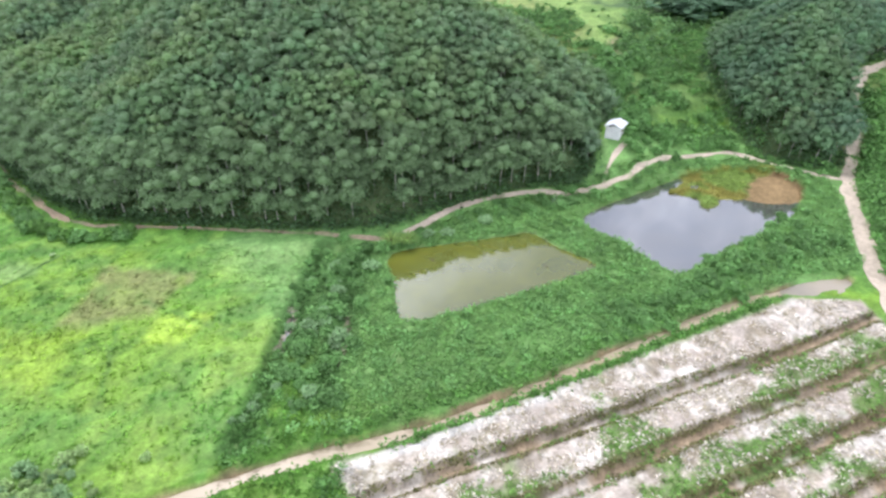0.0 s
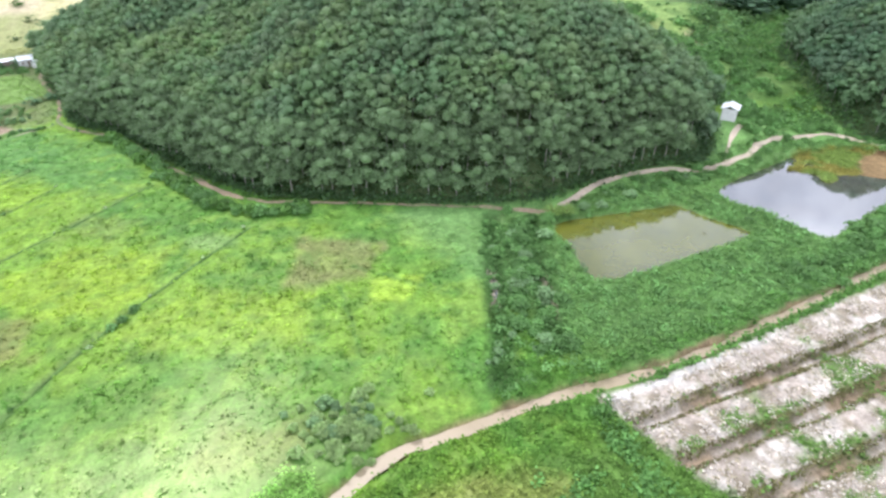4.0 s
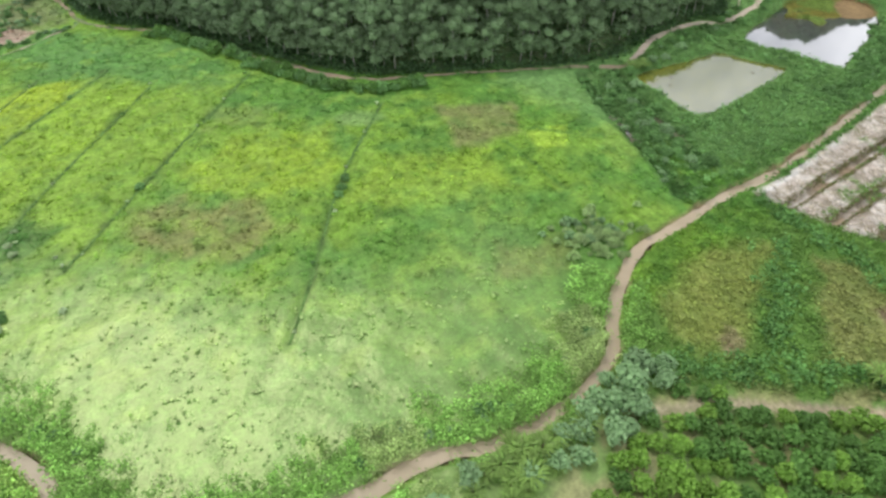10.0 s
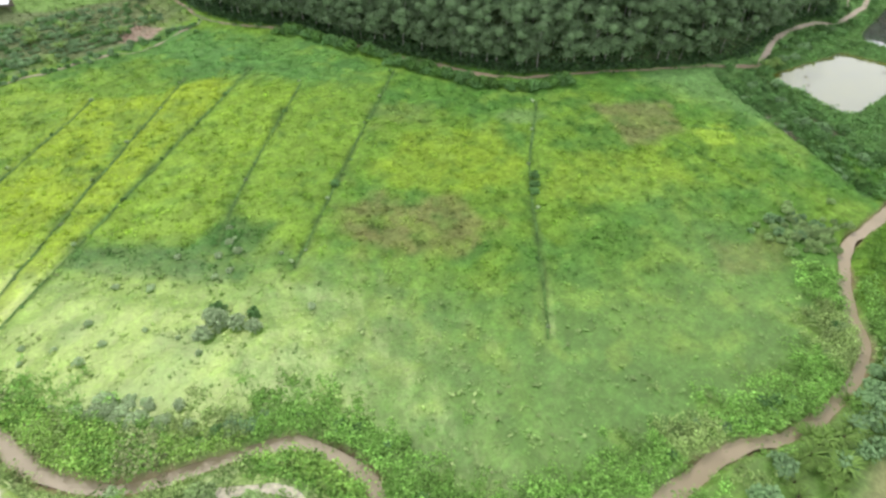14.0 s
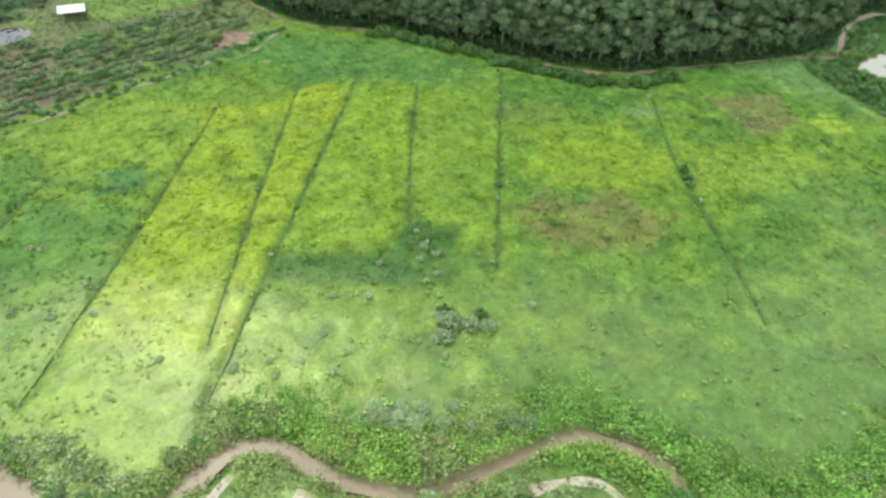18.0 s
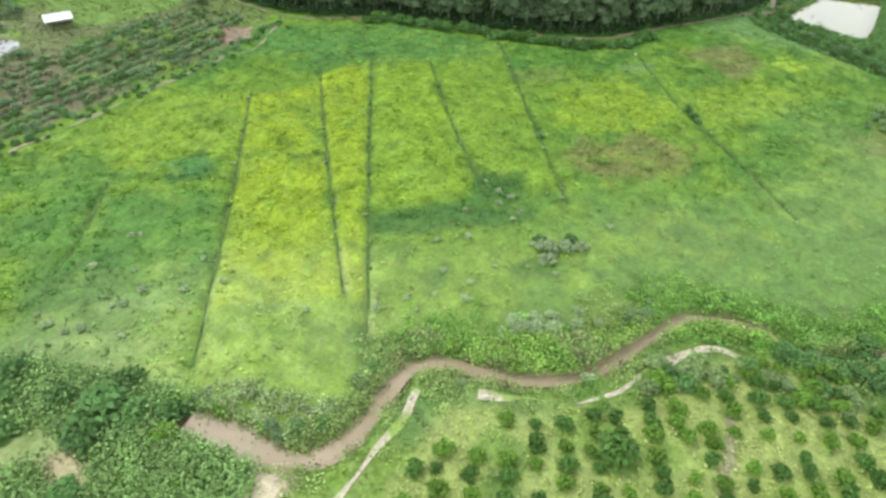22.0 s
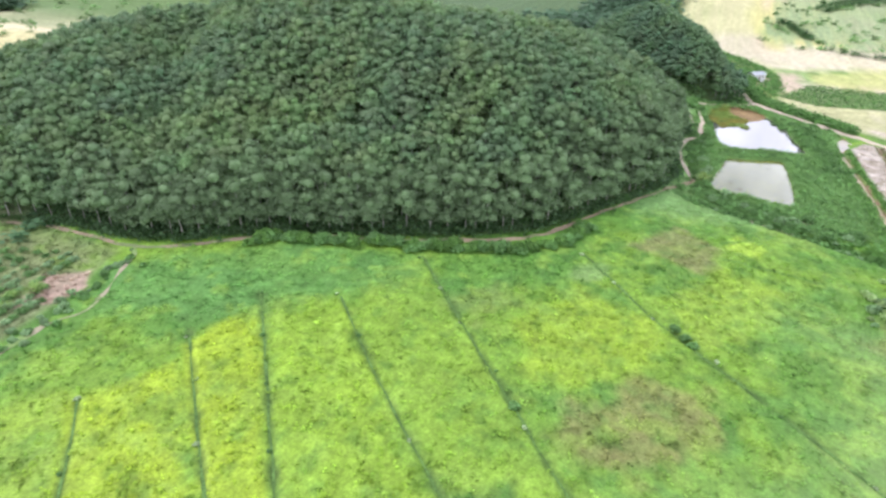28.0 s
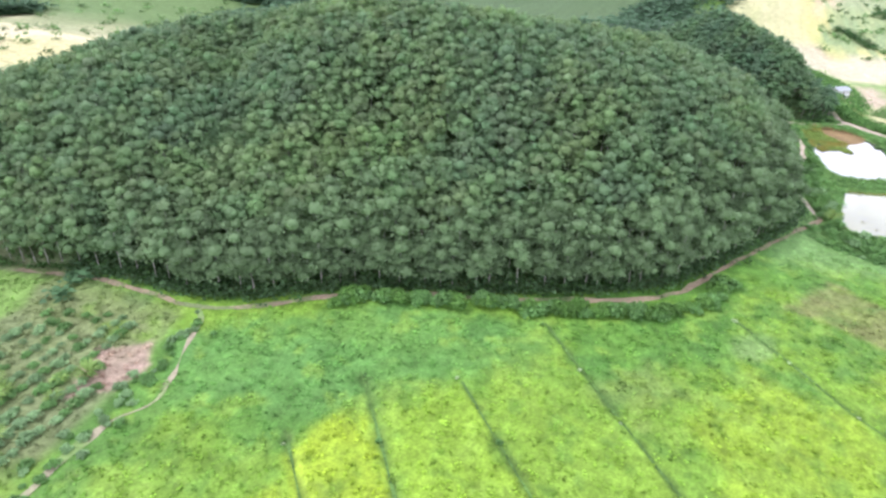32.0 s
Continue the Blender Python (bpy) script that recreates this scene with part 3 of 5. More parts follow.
def ground_material():
    m, n, l, b = node_material("ground_cover", 0.8, 0.05)
    a = n.new("ShaderNodeAttribute")
    a.attribute_name = "cover"
    fine, small = noise_node(n, l, 2.2, 6, 0.7), noise_node(n, l, 0.35, 4)
    c = times(n, l, a.outputs["Color"], fine.outputs["Fac"], 0.70, 1.30)
    clump = noise_node(n, l, 0.9, 5, 0.65)
    c = times(n, l, c, clump.outputs["Fac"], 0.76, 1.24)
    c = times(n, l, c, small.outputs["Fac"], 0.8, 1.2)
    l.new(c, b.inputs["Base Color"])
    # gloss share follows the alpha mask and stands in for sunlit ground
    sheen_range = n.new("ShaderNodeMapRange")
    sheen_range.inputs["To Min"].default_value, sheen_range.inputs["To Max"].default_value = 0.018, 0.108
    l.new(a.outputs["Alpha"], sheen_range.inputs["Value"])
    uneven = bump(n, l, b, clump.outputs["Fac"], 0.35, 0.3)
    sun_sheen(n, l, b.outputs[0], sheen_range.outputs["Result"], 0.40, uneven)
    return m


def leaf_material(name, attr=True, colour=(0.08, 0.16, 0.05), spread=0.35, rough=0.45, thin=0.25, gloss=0.3, sheen_amount=0.0):
    """Leaves: the colour of their plant, or one colour, varied from leaf to leaf and from plant to plant."""
    m, n, l, b = node_material(name, rough, gloss, (0.9, 1.0, 0.62) if attr else (1, 1, 1))
    if attr:
        a = n.new("ShaderNodeAttribute")
        a.attribute_name = "cover"
        c = a.outputs["Color"]
    else:
        a = n.new("ShaderNodeRGB")
        a.outputs[0].default_value = (*colour, 1)
        o = n.new("ShaderNodeObjectInfo")
        c = times(n, l, a.outputs[0], o.outputs["Random"], 0.86, 1.14)
    g = n.new("ShaderNodeNewGeometry")
    c = times(n, l, c, g.outputs["Random Per Island"], 1 - spread * 0.45, 1 + spread * 0.45)
    l.new(c, b.inputs["Base Color"])
    t, ad = n.new("ShaderNodeBsdfTranslucent"), n.new("ShaderNodeMixShader")
    ad.inputs[0].default_value = thin
    l.new(c, t.inputs["Color"])
    out = n["Material Output"]
    l.new(b.outputs[0], ad.inputs[1])
    l.new(t.outputs[0], ad.inputs[2])
    l.new(ad.outputs[0], out.inputs["Surface"])
    # masked gloss puts the look of sunlight into the leaves
    if sheen_amount:
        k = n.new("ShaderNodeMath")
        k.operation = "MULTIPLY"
        k.inputs[1].default_value = sheen_amount
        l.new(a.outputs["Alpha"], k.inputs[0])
        sun_sheen(n, l, ad.outputs[0], k.outputs["Value"], 0.5)
    return m


def plain_material(name, colour, rough=0.8, scale=3.0, amount=0.25, bumps=0.3, dist=0.03, metal=0.0):
    m, n, l, b = node_material(name, rough, 0.3)
    b.inputs["Metallic"].default_value = metal
    a = n.new("ShaderNodeRGB")
    a.outputs[0].default_value = (*colour, 1)
    f, s = noise_node(n, l, scale, 6), noise_node(n, l, scale * 0.13, 3)
    c = times(n, l, a.outputs[0], f.outputs["Fac"], 1 - amount, 1 + amount)
    c = times(n, l, c, s.outputs["Fac"], 1 - amount, 1 + amount)
    l.new(c, b.inputs["Base Color"])
    bump(n, l, b, f.outputs["Fac"], bumps, dist)
    return m


def water_material(name, shallow, deep, ripple=0.03, rough=0.03, ior=2.7):
    m, n, l, b = node_material(name, rough, 0.9)
    b.inputs["IOR"].default_value = ior
    no, ra = noise_node(n, l, 0.11, 3), n.new("ShaderNodeValToRGB")
    ra.color_ramp.elements[0].color, ra.color_ramp.elements[1].color = (*shallow, 1), (*deep, 1)
    ra.color_ramp.elements[0].position, ra.color_ramp.elements[1].position = 0.35, 0.65
    l.new(no.outputs["Fac"], ra.inputs["Fac"])
    l.new(ra.outputs["Color"], b.inputs["Base Color"])
    w = noise_node(n, l, 1.6, 2)
    bump(n, l, b, w.outputs["Fac"], ripple, 0.05)
    return m


def trodden_material(name, earth, grass, lo=0.47, hi=0.60):
    m, n, l, b = node_material(name, 0.95, 0.15)
    f, s, ra, mx = noise_node(n, l, 1.6, 6), noise_node(n, l, 0.12, 4), n.new("ShaderNodeValToRGB"), n.new("ShaderNodeMixRGB")
    mx.inputs[1].default_value, mx.inputs[2].default_value = (*earth, 1), (*grass, 1)
    ra.color_ramp.elements[0].position, ra.color_ramp.elements[1].position = lo, hi
    l.new(s.outputs["Fac"], ra.inputs["Fac"])
    l.new(ra.outputs["Color"], mx.inputs[0])
    l.new(times(n, l, mx.outputs["Color"], f.outputs["Fac"], 0.72, 1.28), b.inputs["Base Color"])
    bump(n, l, b, f.outputs["Fac"], 0.6, 0.1)
    return m


M_GROUND = ground_material()
M_TRODDEN = trodden_material("trodden_earth", (0.38, 0.29, 0.20), (0.20, 0.25, 0.11))
M_FOOT = trodden_material("pale_trodden_earth", (0.38, 0.34, 0.23), (0.22, 0.33, 0.11), 0.48, 0.60)
M_LEAF = leaf_material("leaves_by_plant", thin=0.4, rough=0.6, gloss=0.15)
M_BANK = leaf_material("bank_leaves", True, spread=0.4, rough=0.6, thin=0.3, gloss=0.15)
M_WEED = leaf_material("weed_leaves", True, spread=0.2, rough=0.8, thin=0.2, gloss=0.05, sheen_amount=0.17)
M_RUBBER = leaf_material("rubber_tree_leaves", False, (0.20, 0.30, 0.145), 0.35, thin=0.45, rough=0.55, gloss=0.2)
M_BUSH = leaf_material("bush_leaves", False, (0.175, 0.34, 0.105), 0.4, rough=0.55, thin=0.35, gloss=0.2)
M_SILVER = leaf_material("feathery_leaves", False, (0.25, 0.40, 0.18), 0.35, rough=0.55, gloss=0.2)
M_DRY = leaf_material("dry_reed_leaves", False, (0.36, 0.50, 0.20), 0.4, rough=0.55, thin=0.35, gloss=0.2)
M_PALE = leaf_material("pale_shrub_leaves", False, (0.43, 0.56, 0.29), 0.35, rough=0.55, gloss=0.2)
M_ORCHARD = leaf_material("orchard_leaves", False, (0.21, 0.38, 0.06), 0.45, rough=0.55, thin=0.3, gloss=0.2)
M_GROVE = leaf_material("dark_orchard_leaves", False, (0.135, 0.275, 0.06), 0.45, rough=0.55, thin=0.3, gloss=0.2)
M_BLADE = leaf_material("cane_blades", False, (0.24, 0.38, 0.09), 0.45, rough=0.55, gloss=0.2)
M_BARK = plain_material("pale_bark", (0.36, 0.34, 0.30), 0.9, 6)
M_TWIG = plain_material("brown_bark", (0.16, 0.12, 0.08), 0.9, 8)
M_DIRT = plain_material("dirt_road", (0.40, 0.30, 0.21), 0.95, 1.3, 0.22, 0.6, 0.1)
M_ROAD = plain_material("pale_dirt_road", (0.52, 0.43, 0.33), 0.95, 1.3, 0.2, 0.6, 0.1)
M_DITCH = plain_material("dark_weedy_ditch", (0.10, 0.19, 0.045), 0.95, 2.5, 0.4, 0.8, 0.1)
M_SANDY = trodden_material("sandy_track", (0.68, 0.61, 0.47), (0.32, 0.45, 0.11), 0.47, 0.58)
M_POND_A = water_material("murky_olive_water", (0.17, 0.175, 0.025), (0.13, 0.14, 0.03), 0.03, 0.03, 2.1)
M_POND_B = water_material("grey_pond_water", (0.11, 0.10, 0.085), (0.08, 0.08, 0.08), 0.03, 0.03, 2.7)
M_POOL = water_material("shallow_muddy_water", (0.34, 0.28, 0.20), (0.22, 0.19, 0.14), 0.03, 0.3, 1.5)
M_CREEK = water_material("muddy_creek_water", (0.52, 0.41, 0.28), (0.42, 0.33, 0.21), 0.08, 0.45, 1.4)


# ---- mesh helpers ----
def make_mesh(name, verts, faces, mat, colours=None, smooth=False, gloss_mask=None):
    """A mesh from arrays; faces is a list of index arrays of one width each."""
    me = bpy.data.meshes.new(name)
    verts = np.asarray(verts, np.float32)
    faces = [np.asarray(f, np.int32) for f in (faces if isinstance(faces, list) else [faces])]
    loops = np.concatenate([f.ravel() for f in faces])
    totals = np.concatenate([np.full(len(f), f.shape[1], np.int32) for f in faces])
    me.vertices.add(len(verts))
    me.vertices.foreach_set("co", verts.ravel())
    me.loops.add(len(loops))
    me.loops.foreach_set("vertex_index", loops)
    me.polygons.add(len(totals))
    me.polygons.foreach_set("loop_start", np.concatenate([[0], np.cumsum(totals)[:-1]]).astype(np.int32))
    if smooth:
        me.polygons.foreach_set("use_smooth", np.ones(len(totals), bool))
    me.update(calc_edges=True)
    if colours is not None:
        at = me.color_attributes.new("cover", "FLOAT_COLOR", "POINT")
        at.data.foreach_set("color", np.hstack([colours, np.ones((len(colours), 1)) if gloss_mask is None else gloss_mask.reshape(-1, 1)]).astype(np.float32).ravel())
    for one in (mat if isinstance(mat, (list, tuple)) else [mat]):
        me.materials.append(one)
    return me


def child(name, me, parent, label=""):
    ob = new(name, me)
    ob.parent = parent
    return tagged(ob, label)


def ribbon(pts, width, lift, wob=0.3, level=None, cross=4, seed=1):
    """A strip along a line: draped over the ground, or at one level."""
    p = np.array(pts)
    tan = np.gradient(p, axis=0)
    tan /= np.linalg.norm(tan, axis=1)[:, None] + 1e-9
    nor = np.stack([-tan[:, 1], tan[:, 0]], 1)
    w = width / 2 * (1 + wob * 2 * (np.stack([vnoise(p[:, 0], p[:, 1], 4, seed), vnoise(p[:, 0], p[:, 1], 4, seed + 5)], 1) - 0.5))
    vs = []
    for k in range(cross + 1):
        s = k / cross
        q = p + nor * ((1 - s) * w[:, :1] - s * w[:, 1:])
        z = hz(q[:, 0], q[:, 1]) + lift if level is None else np.full(len(q), level)
        vs.append(np.column_stack([q, z]))
    n = len(p)
    v = np.concatenate(vs)
    i = np.arange(n - 1)
    f = np.concatenate([np.stack([k * n + i, (k + 1) * n + i, (k + 1) * n + i + 1, k * n + i + 1], 1) for k in range(cross)])
    return v, f


def dense(pts, gap=0.7):
    p = np.array(pts)
    s = np.concatenate([[0], np.cumsum(np.linalg.norm(np.diff(p, axis=0), axis=1))])
    t = np.arange(0, s[-1], gap)
    return np.column_stack([np.interp(t, s, p[:, 0]), np.interp(t, s, p[:, 1])])


def leaves(centres, out, size, r, long=1.5, jit=0.45):
    """Four-cornered leaf sprays at the centres, facing roughly along out."""
    n = len(centres)
    nor = out + r.normal(0, jit, (n, 3))
    nor /= np.linalg.norm(nor, axis=1)[:, None] + 1e-9
    a = np.cross(nor, r.normal(0, 1, (n, 3)))
    a /= np.linalg.norm(a, axis=1)[:, None] + 1e-9
    b = np.cross(nor, a)
    s = size * r.uniform(0.6, 1.35, (n, 1))
    a, b = a * s * long / 2, b * s / 2
    droop = -nor * s * 0.18
    v = np.stack([centres - a + droop, centres - b, centres + a + droop, centres + b], 1).reshape(-1, 3)
    return v, np.arange(4 * n).reshape(-1, 4)


def tube(path, radii, sides=6):
    """A tapering round limb along a path of points."""
    p = [Vector(q) for q in path]
    v = []
    for i, q in enumerate(p):
        d = (p[min(i + 1, len(p) - 1)] - p[max(i - 1, 0)]).normalized()
        a = d.orthogonal().normalized()
        b = d.cross(a)
        for k in range(sides):
            t = 2 * math.pi * k / sides
            v.append(q + (a * math.cos(t) + b * math.sin(t)) * radii[i])
    f = [(i * sides + k, i * sides + (k + 1) % sides, (i + 1) * sides + (k + 1) % sides, (i + 1) * sides + k) for i in range(len(p) - 1) for k in range(sides)]
    return np.array([tuple(q) for q in v]), np.array(f)


def join(parts):
    vs, fs, o = [], [], 0
    for v, f in parts:
        vs.append(v)
        fs.append(f + o)
        o += len(v)
    return np.concatenate(vs), np.concatenate(fs)


# ---- the ground sheet ----
ny, nx = GX.shape
idx = np.arange(nx * ny).reshape(ny, nx)
quads = np.stack([idx[:-1, :-1], idx[:-1, 1:], idx[1:, 1:], idx[1:, :-1]], -1).reshape(-1, 4)
GC = ground_colour(GX, GY)
# painted gloss mask that brightens the creek side like a sunlit patch
SUNLIT_GLOSS = sunlit_gloss(GX, GY)
ground = new("ground", make_mesh("ground", np.stack([GX, GY, GZ], -1).reshape(-1, 3), quads, M_GROUND, GC.reshape(-1, 3), True, SUNLIT_GLOSS))
tagged(ground, "valley floor of green fields, sandy beds and wooded hills", "ground", kind="structure")


def water(name, outline, level, mat, label):
    p = np.array(outline)
    c = p.mean(0)
    p = c + (p - c) * 1.06
    v = np.column_stack([np.vstack([p, c]), np.full(len(p) + 1, level)])
    n = len(p)
    f = np.array([(i, (i + 1) % n, n) for i in range(n)])
    ob = new(name, make_mesh(name, v, f, mat))
    return tagged(ob, label, "pond" if "pond" in name else "water", kind="structure")


water("pond_water", POND_GREEN, -1.6, M_POND_A, "murky olive fish pond between grassy banks")
water("pond_water", POND_BLUE, -1.6, M_POND_B, "large grey pond mirroring the clouds")
water("creek_pool", CREEK_POOL, -1.93, M_POOL, "shallow muddy pool where the creek meets the road")
bed = dense(CREEK, 0.8)
v, f = ribbon(bed, 2.1 + 1.6 * step(125, 152, -bed[:, :1]), 0, 0.5, 0.0, 2)
v[:, 2] = -0.72 - 1.3 * step(-15, 25, v[:, 0])
tagged(new("creek_water", make_mesh("creek_water", v, f, M_CREEK)), "narrow brown creek winding between weedy banks", "creek", kind="structure")
for nm, line, w, mat, lab in (("road", ROAD_EAST, 3.2, M_ROAD, "pale dirt road past the ponds and up the hill"), ("path", PATH_POND, 1.5, M_ROAD, "dirt track along the pond bank"),
        ("path", PATH_HILL, 1.25, M_TRODDEN, "reddish dirt track along the foot of the wooded hill"), ("path", FOOTPATH, 0.95, M_FOOT, "narrow trodden footpath at the field edge"),
        ("path", HUT_PATH, 0.7, M_ROAD, "short trodden path down from the hut"), ("path", TRACK, 0.8, M_SANDY, "pale sandy track beside the creek"), ("path", TRACK_WEST, 0.8, M_SANDY, "pale sandy track leaving the creek")):
    v, f = ribbon(dense(line, 0.6), w, 0.07, 1.5 if w < 1.0 else 0.75 if w < 1.6 else 0.4)
    tagged(new(nm, make_mesh(nm, v, f, mat, smooth=True)), lab, nm, kind="structure")


for line in DITCHES:
    v, f = ribbon(dense(smooth_line(line, 4), 0.5), 0.36, 0.04, 1.0, None, 2, 3)
    tagged(new("field_ditch", make_mesh("field_ditch", v, f, M_DITCH, smooth=True)), "narrow dark weedy ditch between the fields", "ditch", kind="structure")


# ---- trees of the plantation ----
def ball_template():
    bm = bmesh.new()
    bmesh.ops.create_icosphere(bm, subdivisions=1, radius=1)
    v = np.array([tuple(q.co) for q in bm.verts])
    f = np.array([[q.index for q in p.verts] for p in bm.faces])
    bm.free()
    return v, f


BALL = ball_template()


def lump(c, rad, r, flat=0.8):
    v = BALL[0] * (rad * r.uniform(0.82, 1.12, (len(BALL[0]), 1))) * (1, 1, flat) + c
    return v, BALL[1]


def halves(vf):
    v, f = vf
    return v, np.concatenate([f[:, [0, 1, 2]], f[:, [0, 2, 3]]])


def rubber_parts(r, sprays, size, low=4.8, sides=6, limbs=(0, 2, 3, 5)):
    """Trunk with limbs, and crown, of one tall slim tree standing at the origin."""
    lean = r.uniform(-0.5, 0.5, 2)
    fork = (lean[0] * 0.5, lean[1] * 0.5, 3.3)
    wood = [halves(tube([(0, 0, -0.5), (lean[0] * 0.2, lean[1] * 0.2, 2.0), fork], [0.15, 0.11, 0.09], sides))]
    lumps = []
    for k in range(7):
        t = 2 * math.pi * (k + r.uniform(-0.3, 0.3)) / 5
        rad = 0.3 if k > 4 else r.uniform(1.25, 2.1)
        z = (r.uniform(low, 6.9), r.uniform(7.3, 8.2), 4.6)[max(k - 4, 0)]
        c = np.array((fork[0] + rad * math.cos(t), fork[1] + rad * math.sin(t), z))
        lumps.append((c, r.uniform(1.5, 2.1)))
        if k in limbs:
            wood.append(halves(tube([fork, tuple((np.array(fork) + c) / 2 + (0, 0, 0.3)), tuple(c)], [0.09, 0.06, 0.03], 4)))
    cs, out, core = [], [], []
    for c, rad in lumps:
        core.append(lump(c, rad * 0.72, r, 0.7))
        d = r.normal(0, 1, (sprays // 7, 3))
        d /= np.linalg.norm(d, axis=1)[:, None]
        d[:, 2] = np.abs(d[:, 2]) * 1.0 - 0.3
        cs.append(c + d * rad * r.uniform(0.7, 1.34, (len(d), 1)) * (1.08, 1.08, 0.74))
        out.append(d * 0.5 + (0, 0, 0.9))
    return join(wood), join(core + [halves(leaves(np.concatenate(cs), np.concatenate(out), size, r))])


def plant_rows(outline, gap_row, gap, seed, inset=1.0):
    r = np.random.default_rng(seed)
    p = np.array(outline)
    lo, hi = p.min(0), p.max(0)
    n = int((hi - lo).prod() * 1.6)
    xy = lo + r.random((n, 2)) * (hi - lo)
    d = poly_dist(outline, xy[:, 0], xy[:, 1])
    k = np.abs(((d - inset) % gap_row + gap_row / 2) % gap_row - gap_row / 2)
    xy = xy[(d > inset - 0.4) & (k < 0.45)]
    cells, keep = {}, []
    for x, y in xy:
        i, j = int(x // gap), int(y // gap)
        if all((x - a) ** 2 + (y - b) ** 2 > gap * gap for u in (-1, 0, 1) for w in (-1, 0, 1) for a, b in cells.get((i + u, j + w), ())):
            cells.setdefault((i, j), []).append((x, y))
            keep.append((x, y))
    return np.array(keep)


tr = np.random.default_rng(11)
KINDS_NEAR = [rubber_parts(tr, 504, 0.40, (2.4, 3.0, 3.8)[k % 3]) for k in range(6)]
KINDS_FAR = [rubber_parts(tr, 161, 0.57, 3.6, 4, (5,)) for k in range(6)]
KINDS_BACK = [rubber_parts(tr, 56, 0.9, 3.6, 3, ()) for k in range(4)]
spots = plant_rows(HILL, 3.7, 2.2, 5, -0.8)
spots_b = plant_rows(HILL_EAST, 3.0, 2.2, 6, -0.6)
front = poly_dist(HILL, spots[:, 0], spots[:, 1])
near = (front < 9) & (spots[:, 1] < 215) & (spots[:, 0] < 86)
order = np.argsort(front + np.where(near, 0, 1e6))
near = order[:min(300, near.sum())]
rest = np.setdiff1d(np.arange(len(spots)), near)
tree_meshes = [(make_mesh("trunk", w[0], w[1], M_BARK, smooth=True), make_mesh("crown", c[0], c[1], M_RUBBER)) for w, c in KINDS_NEAR]
for i in near:
    x, y = spots[i]
    tree = new("rubber_tree")
    trunk_me, crown_me = tree_meshes[tr.integers(6)]
    child("trunk", trunk_me, tree, "slim pale trunk")
    child("crown", crown_me, tree)
    s = tr.uniform(0.8, 1.08)
    tree.matrix_basis = pose(x, y, float(hz(x, y)[0]), 0, 0, tr.uniform(0, 360)) @ Matrix.Diagonal((s, s, s * tr.uniform(1.0, 1.25), 1))
    tagged(tree, "tall slim plantation tree with a pale trunk and dull green crown", "tree", "trees of the plantation edge")


def planted(kinds, xy, r, lo, hi, colour, vary, which):
    """Many plants baked into one array: their wood (0) or their leaves (1)."""
    vs, fs, cs, o = [], [], [], 0
    z, patchy = hz(xy[:, 0], xy[:, 1]), fbm(xy[:, 0], xy[:, 1], 17, 120)
    for (x, y), h in zip(xy, z):
        pv, pf = kinds[r.integers(len(kinds))][which]
        a, s = r.uniform(0, 6.283), r.uniform(lo, hi)
        c, q = math.cos(a) * s, math.sin(a) * s
        v = np.column_stack([pv[:, 0] * c - pv[:, 1] * q + x, pv[:, 0] * q + pv[:, 1] * c + y, pv[:, 2] * s * 1.2 + h])
        vs.append(v)
        fs.append(pf + o)
        o += len(v)
        glow = 0.9 * (float(patchy[len(vs) - 1]) - 0.5)
        t = np.array(colour) * (1 + 0.5 * glow, 1 + 0.4 * glow, 1 - 0.1 * glow) * (1 + vary * r.normal(0, 1)) * (1 + vary * 0.4 * r.normal(0, 1, 3))
        cs.append(np.tile(np.clip(t, 0.005, 1), (len(v), 1)))
    return np.concatenate(vs), np.concatenate(fs), np.concatenate(cs)


def wood_of(name, xy, seed, label, colour, lo, hi, kinds):
    grove = new(name)
    v, f, c = planted(kinds, xy, np.random.default_rng(seed), lo, hi, colour, 0.075, 1)
    tagged(child("crowns", make_mesh("crowns", v, f, M_LEAF, c), grove), kind="stuff")
    v, f, c = planted(kinds, xy, np.random.default_rng(seed), lo, hi, colour, 0.10, 0)
    tagged(child("trunks", make_mesh("trunks", v, f, M_BARK), grove), kind="stuff")
    return tagged(grove, label, "trees", kind="stuff")


away = ((spots[rest, 0] > 72) & (spots[rest, 1] > 185)) | (spots[rest, 1] > 316)
wood_of("plantation_wood", spots[rest[~away]], 21, "dense plantation of dull green trees covering the hill", (0.20, 0.305, 0.145), 0.76, 1.04, KINDS_FAR)
wood_of("plantation_wood", spots[rest[away]], 23, "plantation trees on the far side of the hill", (0.20, 0.305, 0.145), 0.76, 1.04, KINDS_BACK)
wood_of("plantation_wood", spots_b, 22, "dark plantation wood on the smaller hill", (0.155, 0.255, 0.135), 0.72, 0.95, KINDS_FAR)


